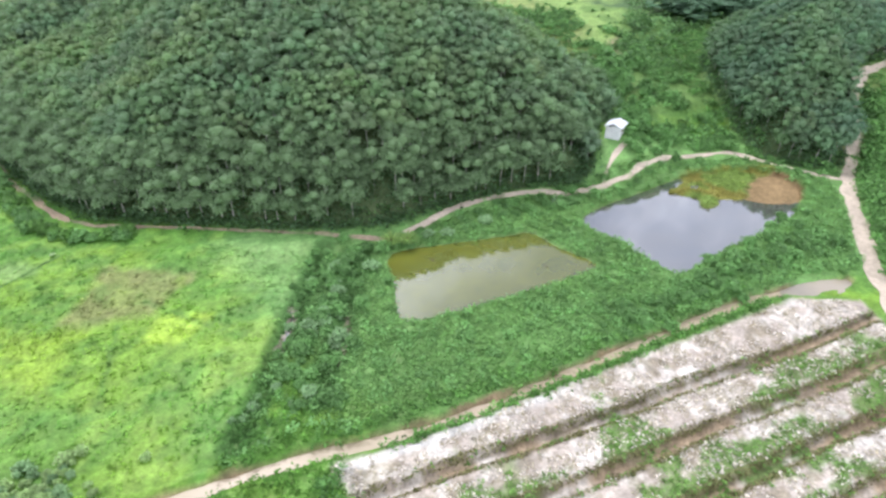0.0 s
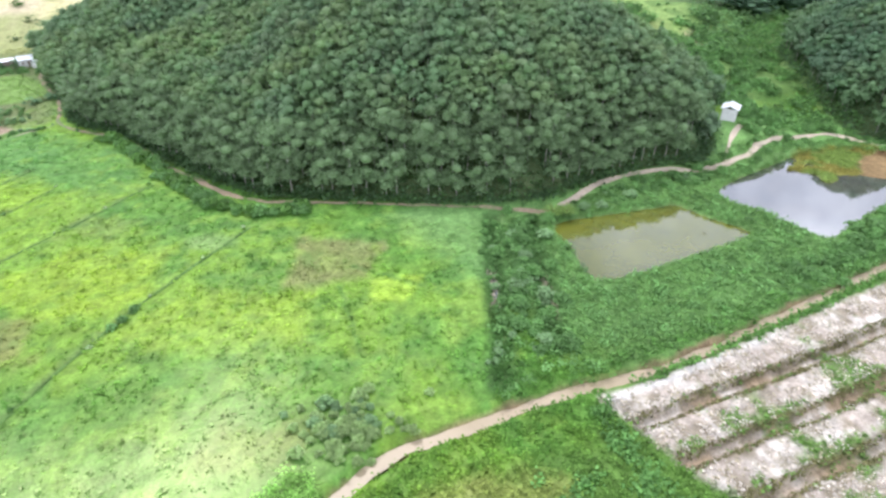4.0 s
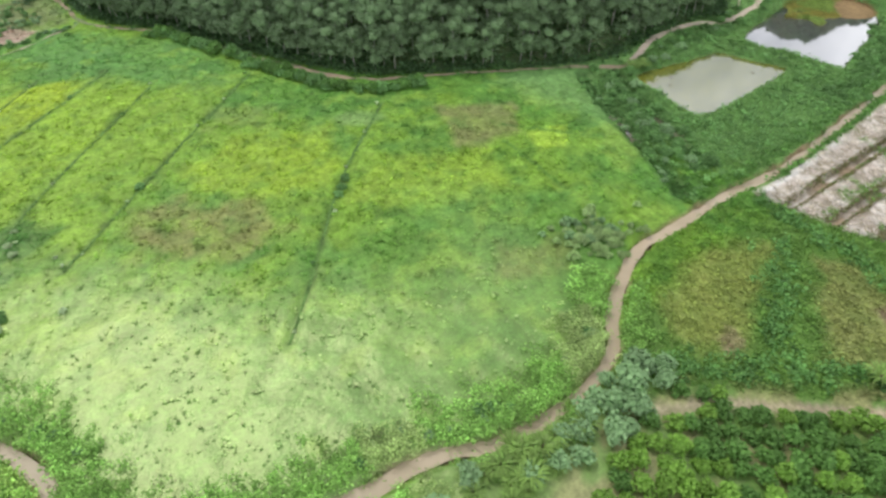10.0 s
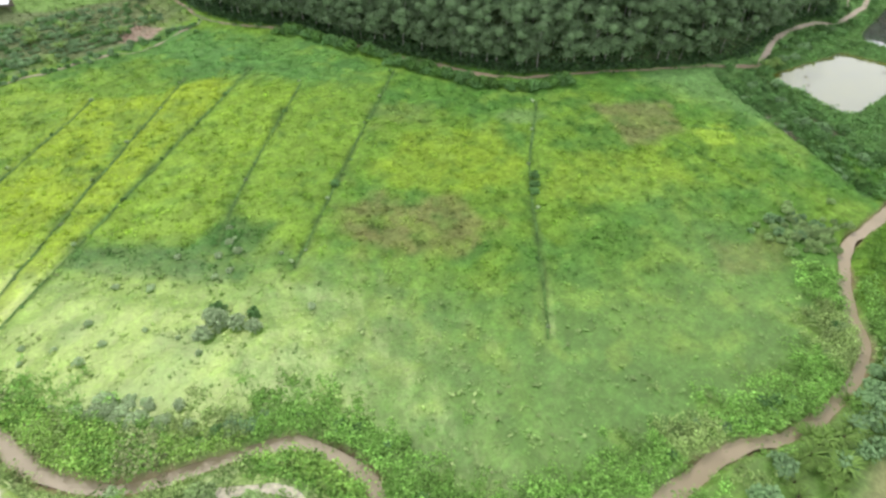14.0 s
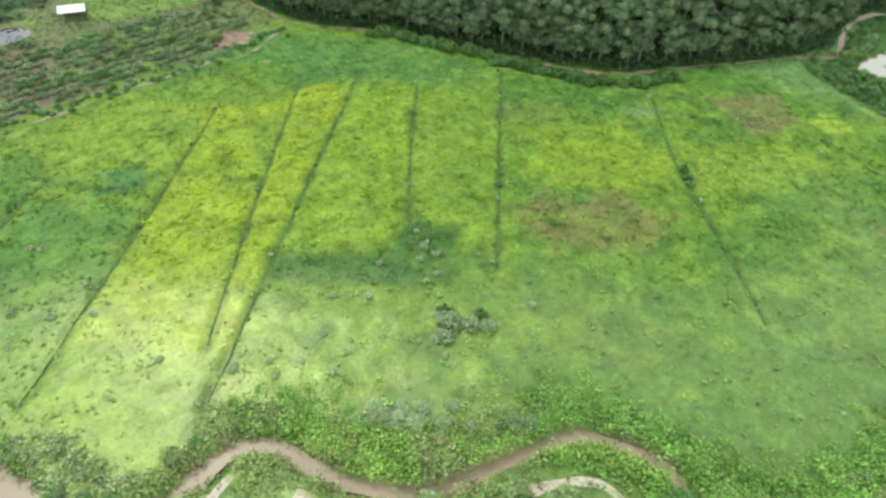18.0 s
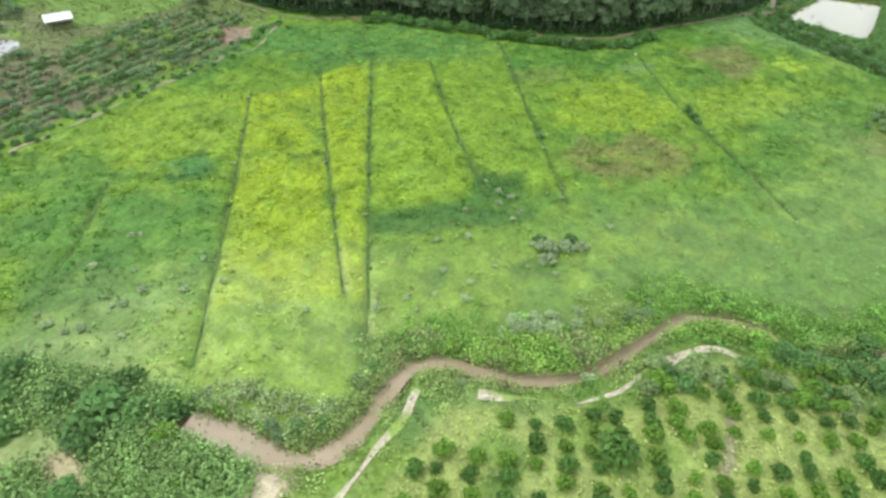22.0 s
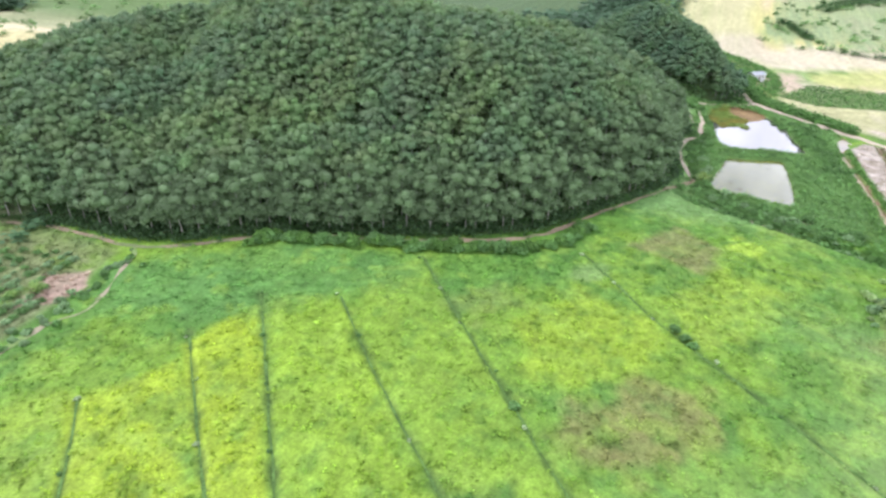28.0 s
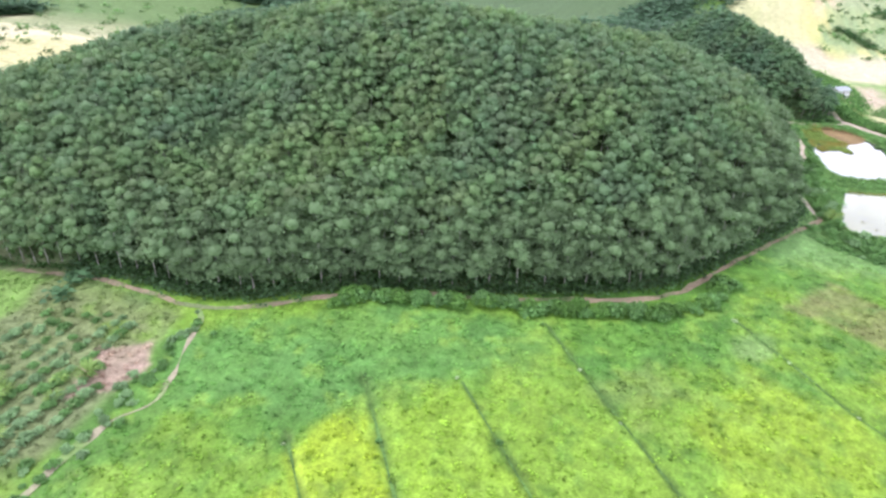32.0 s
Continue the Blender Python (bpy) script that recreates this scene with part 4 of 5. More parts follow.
# ---- bushes and weeds ----
def bush_leaves(r, n, size, tall=0.8):
    """Leaves of a round bush of radius 1, its foot at the origin."""
    cs, out = [], []
    for k in range(5):
        t, rad = r.uniform(0, 6.28), (0 if k == 0 else r.uniform(0.35, 0.6))
        c = np.array((rad * math.cos(t), rad * math.sin(t), tall * (0.75 if k == 0 else r.uniform(0.35, 0.6))))
        d = r.normal(0, 1, (n // 5, 3))
        d /= np.linalg.norm(d, axis=1)[:, None]
        d[:, 2] = np.abs(d[:, 2]) - 0.15
        p = c + d * r.uniform(0.3, 0.55, (len(d), 1)) * (1.1, 1.1, 0.9)
        p[:, 2] = np.maximum(p[:, 2], 0.03)
        cs.append(p)
        out.append(d * 0.45 + (0, 0, 0.9))
    cores = [lump(np.array((0, 0, tall * 0.42)), 0.55, r, 0.75 * tall)]
    return join(cores + [halves(leaves(np.concatenate(cs), np.concatenate(out), size, r))])


def bush_stems(r, tall=0.6):
    return join([tube([(0, 0, -0.3), (math.cos(t) * 0.12, math.sin(t) * 0.12, tall * 0.4), (math.cos(t) * 0.3, math.sin(t) * 0.3, tall)], [0.05, 0.04, 0.02], 4) for t in (0.4, 2.3, 4.5)])


br = np.random.default_rng(31)
BUSHES = [(bush_stems(br), bush_leaves(br, 240, 0.215)) for k in range(5)]
STEM_ME = [make_mesh("stem", s[0], s[1], M_TWIG) for s, b in BUSHES]
BUSH_ME = {m.name: [make_mesh("foliage", b[0], b[1], m) for s, b in BUSHES] for m in (M_BUSH, M_PALE, M_ORCHARD, M_GROVE, M_SILVER, M_DRY)}


def bush(x, y, size, mat, name, label, category, group="", tall=1.0):
    ob = new(name)
    k = br.integers(5)
    child("stem", STEM_ME[k], ob)
    child("foliage", BUSH_ME[mat.name][k], ob)
    ob.matrix_basis = pose(x, y, float(hz(x, y)[0]) - 0.05, 0, 0, br.uniform(0, 360)) @ Matrix.Diagonal((size, size, size * tall, 1))
    return tagged(ob, label, category, group)


def along(line, gap, spread, r):
    p = dense(line, gap)
    return p + r.normal(0, spread, p.shape)


# hedge along the track below the hill
for x, y in along(smooth_line([(-16, 117), (-26, 121), (-33, 126), (-38, 136), (-42, 147), (-48, 163), (-53, 176), (-58, 183)], 4), 1.15, 0.75, br):
    bush(x, y, br.uniform(1.4, 2.4), M_GROVE if br.random() < 0.6 else M_BUSH, "hedge_bush", "dark green bush in the hedge below the hill track", "bush", "bushes of the hill hedge", 1.1)
for line, gap, sp, lo, hi in (([(25, 95), (18, 84), (14, 76), (9, 66), (5, 60)], 0.55, 2.4, 0.8, 2.1), ([(28, 93), (38, 94), (48, 95), (60, 97), (70, 95), (80, 96)], 1.5, 1.6, 0.9, 2.1), ([(18, 98), (8, 79), (2, 63), (-4, 56)], 2.0, 0.9, 0.6, 1.2)):
    for x, y in along(line, gap, sp, br):
        bush(x, y, br.uniform(lo, hi), M_BUSH if br.random() < 0.8 else M_SILVER, "bush", "leafy wild bush on the bank beside the ponds", "bush", "bushes round the ponds")
for x, y in along([(56, 55), (70, 57), (84, 58), (98, 60), (110, 63), (118, 69)], 0.8, 2.2, br):
    bush(x, y, br.uniform(0.8, 2.2), M_BUSH, "bush", "tall leafy bush between pond and creek", "bush", "bushes round the ponds")
for x, y in along([(-73, 200.5), (-84, 197.5), (-104, 193.5), (-126, 191.5), (-150, 190.5), (-175, 188)], 0.9, 1.5, br):
    bush(x, y, br.uniform(0.5, 1.15), M_SILVER if br.random() < 0.25 else M_BUSH, "boundary_bush", "scrubby bush on the field boundary", "bush", "bushes of the field boundary")
# bushes beside the pond track, by the hut and along the foot of the smaller hill
for line, gap, sp, lo, hi, lab in ((PATH_POND, 2.6, 0.4, 0.7, 1.5, "leafy bush beside the pond track"), ([(99, 103), (102, 108), (104, 114), (108, 120)], 1.3, 1.6, 1.0, 2.0, "tall bush on the slope by the hut"),
        ([(136, 97), (141, 89), (147, 82), (156, 86)], 1.2, 1.2, 0.8, 1.6, "brushy bush at the foot of the smaller hill"), ([(150, 78), (160, 83), (174, 92), (190, 96)], 1.6, 2.2, 0.9, 1.9, "brushy bush on the slope beside the road")):
    p = np.array(along(line, gap, sp, br))
    q = np.array(dense(line, gap))
    t = np.gradient(q, axis=0)
    t /= np.linalg.norm(t, axis=1)[:, None]
    p += np.column_stack([-t[:, 1], t[:, 0]]) * np.where(br.random((len(p), 1)) < 0.5, 1, -1) * br.uniform(1.5, 2.6, (len(p), 1))
    for x, y in p:
        if float(poly_dist(POND_BLUE, np.array(x), np.array(y))) < -0.8 and float(line_dist(ROAD_EAST, np.array(x), np.array(y))) > 2.6:
            bush(x, y, br.uniform(lo, hi), M_BUSH, "wayside_bush", lab, "bush", "bushes beside the tracks")
for x, y in along([(107, 104), (106, 111), (111, 122), (117, 134), (124, 148), (136, 162)], 0.8, 4.2, br):
    bush(x, y, br.uniform(1.6, 2.9), M_BUSH, "valley_tree", "leafy young tree in the gully between the hills", "tree", "trees in the gully", 1.5)
for k in range(150):
    x, y = br.uniform(110, 185), br.uniform(170, 260)
    if float(poly_dist([(110, 168), (134, 163), (150, 178), (190, 228), (196, 280), (114, 280)], np.array(x), np.array(y))) > 0:
        bush(x, y, br.uniform(0.6, 1.2), M_BUSH, "slope_shrub", "small young shrub on the grassy slope", "shrub", "shrubs on the grassy slope")
# feathery clumps and tall canes where the creek bends
for x, y, s in ((-42, 35, 3.0), (-45, 34, 3.4), (-49, 33.5, 2.6), (-47, 31, 2.8), (-41, 32, 2.2), (-52, 31, 2.4), (-55, 33, 2.2), (-39, 33, 2.0), (-63, 33, 2.0), (-69, 37, 2.2), (-74, 36, 2.4), (-50, 35, 1.9), (-53, 34.6, 2.2), (-57, 34.4, 2.0), (-57, 31, 1.8), (-60, 32, 2.0), (-47, 36, 1.7), (-50, 30, 2.0)):
    bush(x, y, s * 0.82, M_SILVER, "feathery_shrub", "big drooping blue-green shrub on the creek bank", "shrub", "feathery shrubs of the creek", 1.15)
for x, y, s in ((-110, 96, 2.0), (-108.2, 93.6, 1.7), (-106.8, 91.6, 1.4), (-112.4, 94.5, 1.5), (-109, 98, 1.2), (-105.5, 94, 1.2)):
    bush(x, y, s, M_BUSH if s == 1.2 else M_PALE, "bush", "big pale bush standing alone in the field", "bush", "bushes in the field")
for k in range(34):
    x = br.normal(-125, 3.0)
    y = 89 - 0.75 * (x + 125) + br.normal(0, 1.5)
    if float(line_dist(CREEK, np.array(x), np.array(y))) > 3:
        bush(x, y, br.uniform(0.6, 1.2), M_PALE, "pale_shrub", "silvery pale shrub above the creek bank", "shrub", "pale shrubs above the creek", 0.75)
for k in range(60):
    x, y = (br.uniform(-176, -140), br.uniform(112, 150)) if k % 2 else (br.uniform(-140, -95), br.uniform(90, 112))
    bush(x, y, br.uniform(0.45, 0.95), M_PALE, "pale_shrub", "small silvery shrub scattered over the rough field", "shrub", "small shrubs in the field", 0.8)
for i, line in enumerate(DITCHES):
    for x, y in along(line, 13.0, 0.5, br):
        bush(x, y, br.uniform(0.3, 0.6), (M_PALE, M_BUSH)[(i + int(x)) % 2], "ditch_shrub", "small shrub growing along a field ditch", "shrub", "shrubs along the ditches")
for x, y in ((-50.3, 94.3), (-52.2, 92.4), (-54, 91), (-81, 114)):
    bush(x, y, 1.15, M_BUSH, "ditch_shrub", "dark bush beside a field ditch", "shrub", "shrubs along the ditches")
for k in range(85):
    x, y = br.normal(-25.5, 3.4), br.normal(55.8, 2.8)
    bush(x, y, br.uniform(0.5, 1.2), M_DRY if k % 6 else M_SILVER, "reed_clump", "dry grey-green reed clump on the creek bank", "reeds", "reeds at the creek bend", 1.3)
for k in range(70):
    i = br.integers(len(CREEK) // 3, len(CREEK) - 3)
    x, y = CREEK[i]
    dx, dy = CREEK[i + 1][0] - x, CREEK[i + 1][1] - y
    q = br.uniform(2.3, 4.2) / math.hypot(dx, dy)
    bush(x + dy * q, y - dx * q, br.uniform(0.5, 1.2), (M_DRY, M_BUSH, M_SILVER)[k % 3], "bank_bush", "weedy bush on the creek's steep bank", "bush", "bushes of the creek bank")
for x, y, s in ((-171, 121, 3.0), (-168, 123, 3.4), (-166, 119, 2.4), (-174, 133, 2.0), (-172, 136, 2.4), (-164, 124, 2.0), (-170, 128, 2.2), (-177, 130, 2.4), (-162, 116, 1.8), (-164, 117, 2.2), (-160, 112, 1.6), (-166, 114, 2.4), (-158, 106, 1.3), (-172, 113, 2.0), (-176, 116, 2.2), (-168, 108, 1.8), (-163, 107, 1.6), (-170, 103, 2.0)):
    bush(x, y, s if y > 115 else s * 0.7, M_BUSH if y > 115 else (M_ORCHARD, M_DRY)[int(x) % 2], "tree_like_bush", "large dark bush at the bend of the creek", "bush", "large bushes of the creek")


def rows_in(outline, dx, dy, gap, between, jitter, r):
    """Places in rows along a direction within an outline."""
    p = np.array(outline)
    c, n = p.mean(0), int(np.ptp(p) / min(gap, between)) + 4
    i, j = np.meshgrid(np.arange(-n, n), np.arange(-n, n))
    x = c[0] + dx * i * gap - dy * j * between + r.normal(0, jitter, i.shape)
    y = c[1] + dy * i * gap + dx * j * between + r.normal(0, jitter, i.shape)
    ok = poly_dist(outline, x, y) > 0.3
    return list(zip(x[ok].tolist(), y[ok].tolist()))


# orchards on both sides of the creek
ORCHARD_A = [(-39, 31), (-31, 22), (-17, 9.5), (-10, 0), (-52, -8), (-66, 14), (-62, 27), (-52, 29)]
ORCHARD_B = [(-108, 54), (-113, 63), (-124, 70), (-133, 77), (-139, 86), (-150, 90), (-160, 88), (-160, 66), (-132, 48), (-115, 42)]
for x, y in rows_in(ORCHARD_A, 0.72, -0.69, 2.25, 2.6, 0.28, br):
    if line_dist([(-45, 29.5), (-38, 25.5), (-32.5, 20.5), (-18.5, 8)], np.array(x), np.array(y)) < 1.1:
        continue
    bush(x, y, br.uniform(1.25, 1.75), M_ORCHARD if br.random() < 0.25 + 0.65 * (x < -47) else M_GROVE, "orchard_tree", "round dark green fruit tree planted in rows", "tree", "trees of the orchard", 1.2)
for x, y in rows_in(ORCHARD_B, 0.86, 0.51, 2.3, 3.4, 0.3, br):
    if br.random() < 0.9:
        bush(x, y, br.uniform(0.85, 1.35), M_GROVE if br.random() < 0.55 - 0.3 * (x < -143) else M_ORCHARD, "orchard_tree", "round dark fruit tree in the grassy orchard by the creek", "tree", "trees of the creekside orchard", 1.3)
bush(-136, 72, 2.8, M_GROVE, "large_orchard_tree", "large round tree among the fruit trees", "tree")

for x, y in along([(-124, 73), (-119, 70), (-114.5, 64), (-112, 57), (-111, 50)], 0.75, 1.5, br):
    bush(x, y, br.uniform(0.8, 1.8), (M_BUSH, M_ORCHARD, M_DRY)[br.integers(3)], "bank_bush", "leafy bush between the orchard and the creek", "bush", "bushes of the creek bank")
bush(-128.3, 79.3, 1.25, M_PALE, "pale_shrub", "round pale shrub on the very edge of the creek", "shrub")

for x, y in along([(-109.5, 62), (-108, 57), (-105, 53), (-100, 49.5)], 0.55, 1.5, br):
    bush(x, y, br.uniform(1.1, 1.9), M_BUSH if br.random() < 0.7 else M_SILVER, "bank_bush", "leafy bush hanging over the narrow creek", "bush", "bushes of the creek bank")

# planted rows beyond the field boundary
ROWS_W = [(-76, 208), (-83, 226), (-104, 229), (-131, 225), (-150, 216), (-150, 194), (-120, 195), (-90, 200)]
for x, y in rows_in(ROWS_W, 0.99, 0.12, 1.9, 3.3, 0.2, br):
    if math.hypot(x + 84, y - 203) > 4 and br.random() < 0.9:
        bush(x, y, br.uniform(0.75, 1.45), M_SILVER if br.random() < 0.7 else M_BUSH, "planted_shrub", "grey-green young shrub planted in a row", "shrub", "shrubs of the planted rows", 0.9)


# rosettes of long blades: canes and banana-like plants
def blade_rosette(r, n):
    parts = []
    for k in range(n):
        t, up = r.uniform(0, 6.28), r.uniform(0.5, 1.1)
        d, side = np.array((math.cos(t), math.sin(t), 0)), np.array((-math.sin(t), math.cos(t), 0))
        pts = [np.array((0, 0, 0.2)) + d * q * 1.25 + np.array((0, 0, up * (2.2 * q - 1.5 * q * q))) for q in (0, 0.35, 0.7, 1)]
        wid = (0.03, 0.06, 0.045, 0.005)
        v = np.concatenate([[p + side * w, p - side * w] for p, w in zip(pts, wid)])
        f = np.array([(2 * i, 2 * i + 1, 2 * i + 3, 2 * i + 2) for i in range(3)])
        parts.append((v, f))
    return join(parts)


ROSETTES = [make_mesh("leaf_rosette", *blade_rosette(br, 46), M_BLADE) for k in range(3)]
STALK = make_mesh("stalk", *tube([(0, 0, -0.2), (0.03, 0, 0.3), (0, 0.02, 0.7)], [0.09, 0.08, 0.05], 6), M_TWIG)


def cane(x, y, size, label, group):
    ob = new("cane_plant")
    child("leaf_rosette", ROSETTES[br.integers(3)], ob)
    child("stalk", STALK, ob)
    ob.matrix_basis = pose(x, y, float(hz(x, y)[0]), 0, 0, br.uniform(0, 360)) @ Matrix.Scale(size, 4)
    return tagged(ob, label, "plant", group)


for k in range(26):
    cane(br.normal(-63, 3.4), br.normal(34.2, 1.6), br.uniform(0.9, 1.7), "light green cane plant with long arching blades", "cane plants by the creek")
for k in range(14):
    cane(br.uniform(-112, -86), br.uniform(203, 222), br.uniform(1.2, 1.9), "arching broad-leaved plant among the planted rows", "plants among the rows")
for x, y in ((-16, 13), (-14, 10), (-12, 12), (-19, 15), (34, 93), (31, 94)):
    cane(x, y, 2.0, "light green plant with long arching blades", "cane plants by the creek")


# ---- weeds, grass and scrub as stuff ----
def tufts(n_leaf, xy, size, spread, r, tint=None, lift=0.1, vary=0.12, jit=0.16, gain=1.2):
    """Tufts of leaves over the ground, in the colour of the place where they grow."""
    z = hz(xy[:, 0], xy[:, 1])
    col = ground_colour(xy[:, 0], xy[:, 1]) if tint is None else np.tile(np.array(tint), (len(xy), 1))
    col = gain * col * np.clip(1 + vary * r.normal(0, 1, (len(xy), 1)), 0.45, 1.7)
    rep = np.repeat(np.arange(len(xy)), n_leaf)
    s = size * r.uniform(0.7, 1.4, (len(xy), 1))
    off = r.normal(0, 1, (len(rep), 3)) * spread * s[rep]
    c = np.column_stack([xy, z])[rep] + off
    c[:, 2] = z[rep] + lift + np.abs(off[:, 2]) * 0.8
    v, f = leaves(c, np.tile((0.0, 0.0, 1.0), (len(c), 1)), 1.0, r, 1.5, jit)
    v = (v.reshape(-1, 4, 3) - c[:, None]) * s[rep][:, None] + c[:, None]
    return v.reshape(-1, 3), f, np.repeat(col[rep], 4, axis=0)


def scatter(lo, hi, n, r):
    return np.array(lo) + r.random((n, 2)) * (np.array(hi) - np.array(lo))


def stuff(name, data, label, category, low=True, mat=None):
    v, f, c = data
    # low weeds take the same mask of imitated sunlight as the ground
    gloss_mask = sunlit_gloss(v[:, 0], v[:, 1]) if low and mat is None else None
    return tagged(new(name, make_mesh(name, v, f, mat or (M_WEED if low else M_LEAF), c, gloss_mask=gloss_mask)), label, category, kind="stuff")


gr = np.random.default_rng(51)


def dry_land(xy, creek=1.25):
    keep = line_dist(CREEK, xy[:, 0], xy[:, 1]) > creek
    for p in (POND_GREEN, POND_BLUE, CREEK_POOL, WEST_POND):
        keep &= poly_dist(p, xy[:, 0], xy[:, 1]) < -0.3
    for p, w in ((ROAD_EAST, 1.9), (PATH_POND, 1.0), (PATH_HILL, 0.75), (FOOTPATH, 0.45), (TRACK, 0.5), (TRACK_WEST, 0.5), *((d, 0.55) for d in DITCHES)):
        keep &= line_dist(p, xy[:, 0], xy[:, 1]) > w
    return xy[keep]


FIELD = [(-71, 200), (-90, 192), (-118, 188), (-150, 187), (-185, 180), (-185, 145), (-165, 118), (-160, 102), (-139, 101), (-110, 76), (-104, 60), (-90, 48), (-60, 41), (-38, 46), (-20, 53), (0, 56), (16, 95), (-24, 120), (-44, 150), (-58, 185)]
xy = dry_land(scatter((-185, 38), (22, 204), 34000, gr))
xy = xy[poly_dist(FIELD, xy[:, 0], xy[:, 1]) > -1]
xy = xy[gr.random(len(xy)) < (0.35 + 0.65 * step(0.35, 0.6, fbm(xy[:, 0], xy[:, 1], 5, 140))) * (1 - 0.6 * sunlit_gloss(xy[:, 0], xy[:, 1]))]
stuff("field_weeds", tufts(3, xy, 0.30, 0.8, gr, None, 0.02, 0.22, 0.12, 1.2), "low green and yellow weeds covering the fields", "weeds")
xy = dry_land(scatter((-185, 40), (22, 200), 700, gr))
xy = xy[(poly_dist(FIELD, xy[:, 0], xy[:, 1]) > 0) & (gr.random(len(xy)) > sunlit_gloss(xy[:, 0], xy[:, 1]))]
stuff("weed_mounds", tufts(16, xy, 0.26, 1.4, gr, None, 0.03, 0.22, 0.16, 1.3), "rounded mounds of taller weeds in the fields", "weeds")
LUSH = [(-6, 52), (16, 96), (30, 97), (72, 100), (110, 100), (134, 96), (138, 80), (124, 64), (112, 52), (105, 44), (98, 47), (88, 50), (60, 53), (30, 51), (8, 52)]
xy = dry_land(scatter((-8, 50), (140, 102), 30000, gr))
xy = xy[poly_dist(LUSH, xy[:, 0], xy[:, 1]) > -0.5]
stuff("bank_weeds", tufts(6, xy, 0.25, 1.0, gr, None, 0.08, 0.16, 0.35), "lush green weeds on the banks round the ponds", "weeds", True, M_BANK)
xy = dry_land(scatter((-8, 50), (140, 102), 1500, gr))
xy = xy[poly_dist(LUSH, xy[:, 0], xy[:, 1]) > 0]
stuff("bank_scrub", tufts(34, xy, 0.28, 1.5, gr, (0.17, 0.325, 0.105), 0.15, 0.22, 0.45), "knee-high leafy scrub on the pond banks", "scrub", True, M_BANK)
SOUTH = [(8, 48), (-10, 48.5), (-21, 48), (-30, 45), (-37, 41), (-44, 36), (-30, 22), (-15, 9), (10, 4), (18, 14), (9, 32)]
xy = dry_land(scatter((-46, 2), (22, 50), 11000, gr))
xy = xy[poly_dist(SOUTH, xy[:, 0], xy[:, 1]) > -1]
stuff("rough_grass", tufts(6, xy, 0.25, 1.0, gr, None, 0.06, 0.18, 0.35), "rough grass and weeds on the plots across the creek", "grass", True, M_BANK)
xy = np.concatenate([np.array(along(l, 0.35, 1.3, gr)) for l in ([(6, 45), (5, 38), (4.5, 32), (2, 24), (0, 17)], [(-3, 37), (-13, 31.5), (-25, 26)], [(-41, 35), (-30, 25.5), (-16, 13.5), (-8, 8)])])
stuff("plot_hedges", tufts(26, dry_land(xy), 0.3, 1.5, gr, (0.13, 0.27, 0.075), 0.15, 0.25, 0.45), "weedy hedges between the small plots", "hedge", True, M_BANK)
xy = dry_land(scatter((-172, 38), (-100, 100), 9000, gr))
xy = xy[(poly_dist(FIELD, xy[:, 0], xy[:, 1]) < 0)]
stuff("orchard_grass", tufts(4, xy, 0.22, 1.0, gr, None, 0.03, 0.2, 0.3), "bright grass and weeds under the fruit trees", "grass")
p = np.array(CREEK)
t = np.gradient(p, axis=0)
t /= np.linalg.norm(t, axis=1)[:, None]
keep = (p[:, 0] < -30) & (p[:, 0] > -160)
p, t = p[keep], t[keep]
i = gr.integers(len(p), size=2600)
off = (1.3 + np.abs(gr.normal(0, 2.6, (2600, 1)))) * np.where(gr.random((2600, 1)) < 0.8, 1, -0.75)
off[p[i, 0] < -143] *= 0.45
xy = dry_land(p[i] + np.column_stack([t[i, 1], -t[i, 0]]) * off + gr.normal(0, 0.8, (2600, 2)), 1.2)
wild = vnoise(xy[:, 0], xy[:, 1], 9, 66)
stuff("bank_thicket", tufts(42, xy[wild > 0.42], 0.19, 2.4, gr, (0.24, 0.43, 0.10), 0.1, 0.26, 0.4), "green thicket on the field side of the creek", "thicket", True, M_BANK)
stuff("dry_bank_thicket", tufts(42, xy[wild <= 0.42], 0.18, 2.3, gr, (0.32, 0.43, 0.15), 0.1, 0.25, 0.4), "dry yellowish thicket on the creek bank", "thicket", True, M_BANK)
CANES = [(-141.5, 100), (-137, 101.5), (-131, 92), (-124, 84), (-119, 79), (-112, 75), (-106, 67), (-107.5, 63), (-109.5, 66), (-113, 73), (-121, 78), (-127, 80), (-132, 84), (-136, 90)]
xy = scatter((-143, 60), (-104, 103), 6000, gr)
xy = dry_land(xy[poly_dist(CANES, xy[:, 0], xy[:, 1]) > -0.4], 1.3)
half = vnoise(xy[:, 0], xy[:, 1], 5, 67) > 0.5
stuff("cane_thicket", tufts(30, xy[half], 0.2, 2.2, gr, (0.32, 0.50, 0.12), 0.3, 0.3, 0.6), "bright green cane thicket on the outer bank of the creek", "thicket", True, M_BANK)
stuff("dry_cane_thicket", tufts(30, xy[~half], 0.2, 2.2, gr, (0.36, 0.41, 0.19), 0.3, 0.3, 0.6), "brownish cane thicket on the outer bank of the creek", "thicket", True, M_BANK)
xy = scatter((-164, 96), (-150, 118), 420, gr)
xy = dry_land(xy[poly_dist([(-162, 117), (-155, 113), (-150, 100), (-155, 100.5), (-158, 103)], xy[:, 0], xy[:, 1]) > 0], 1.6)
stuff("brush", tufts(30, xy, 0.2, 1.8, gr, (0.33, 0.42, 0.20), 0.1, 0.3, 0.5), "pale brush on the bank where the creek ends", "brush", True, M_BANK)
xy = scatter((-186, 100), (-156, 142), 2600, gr)
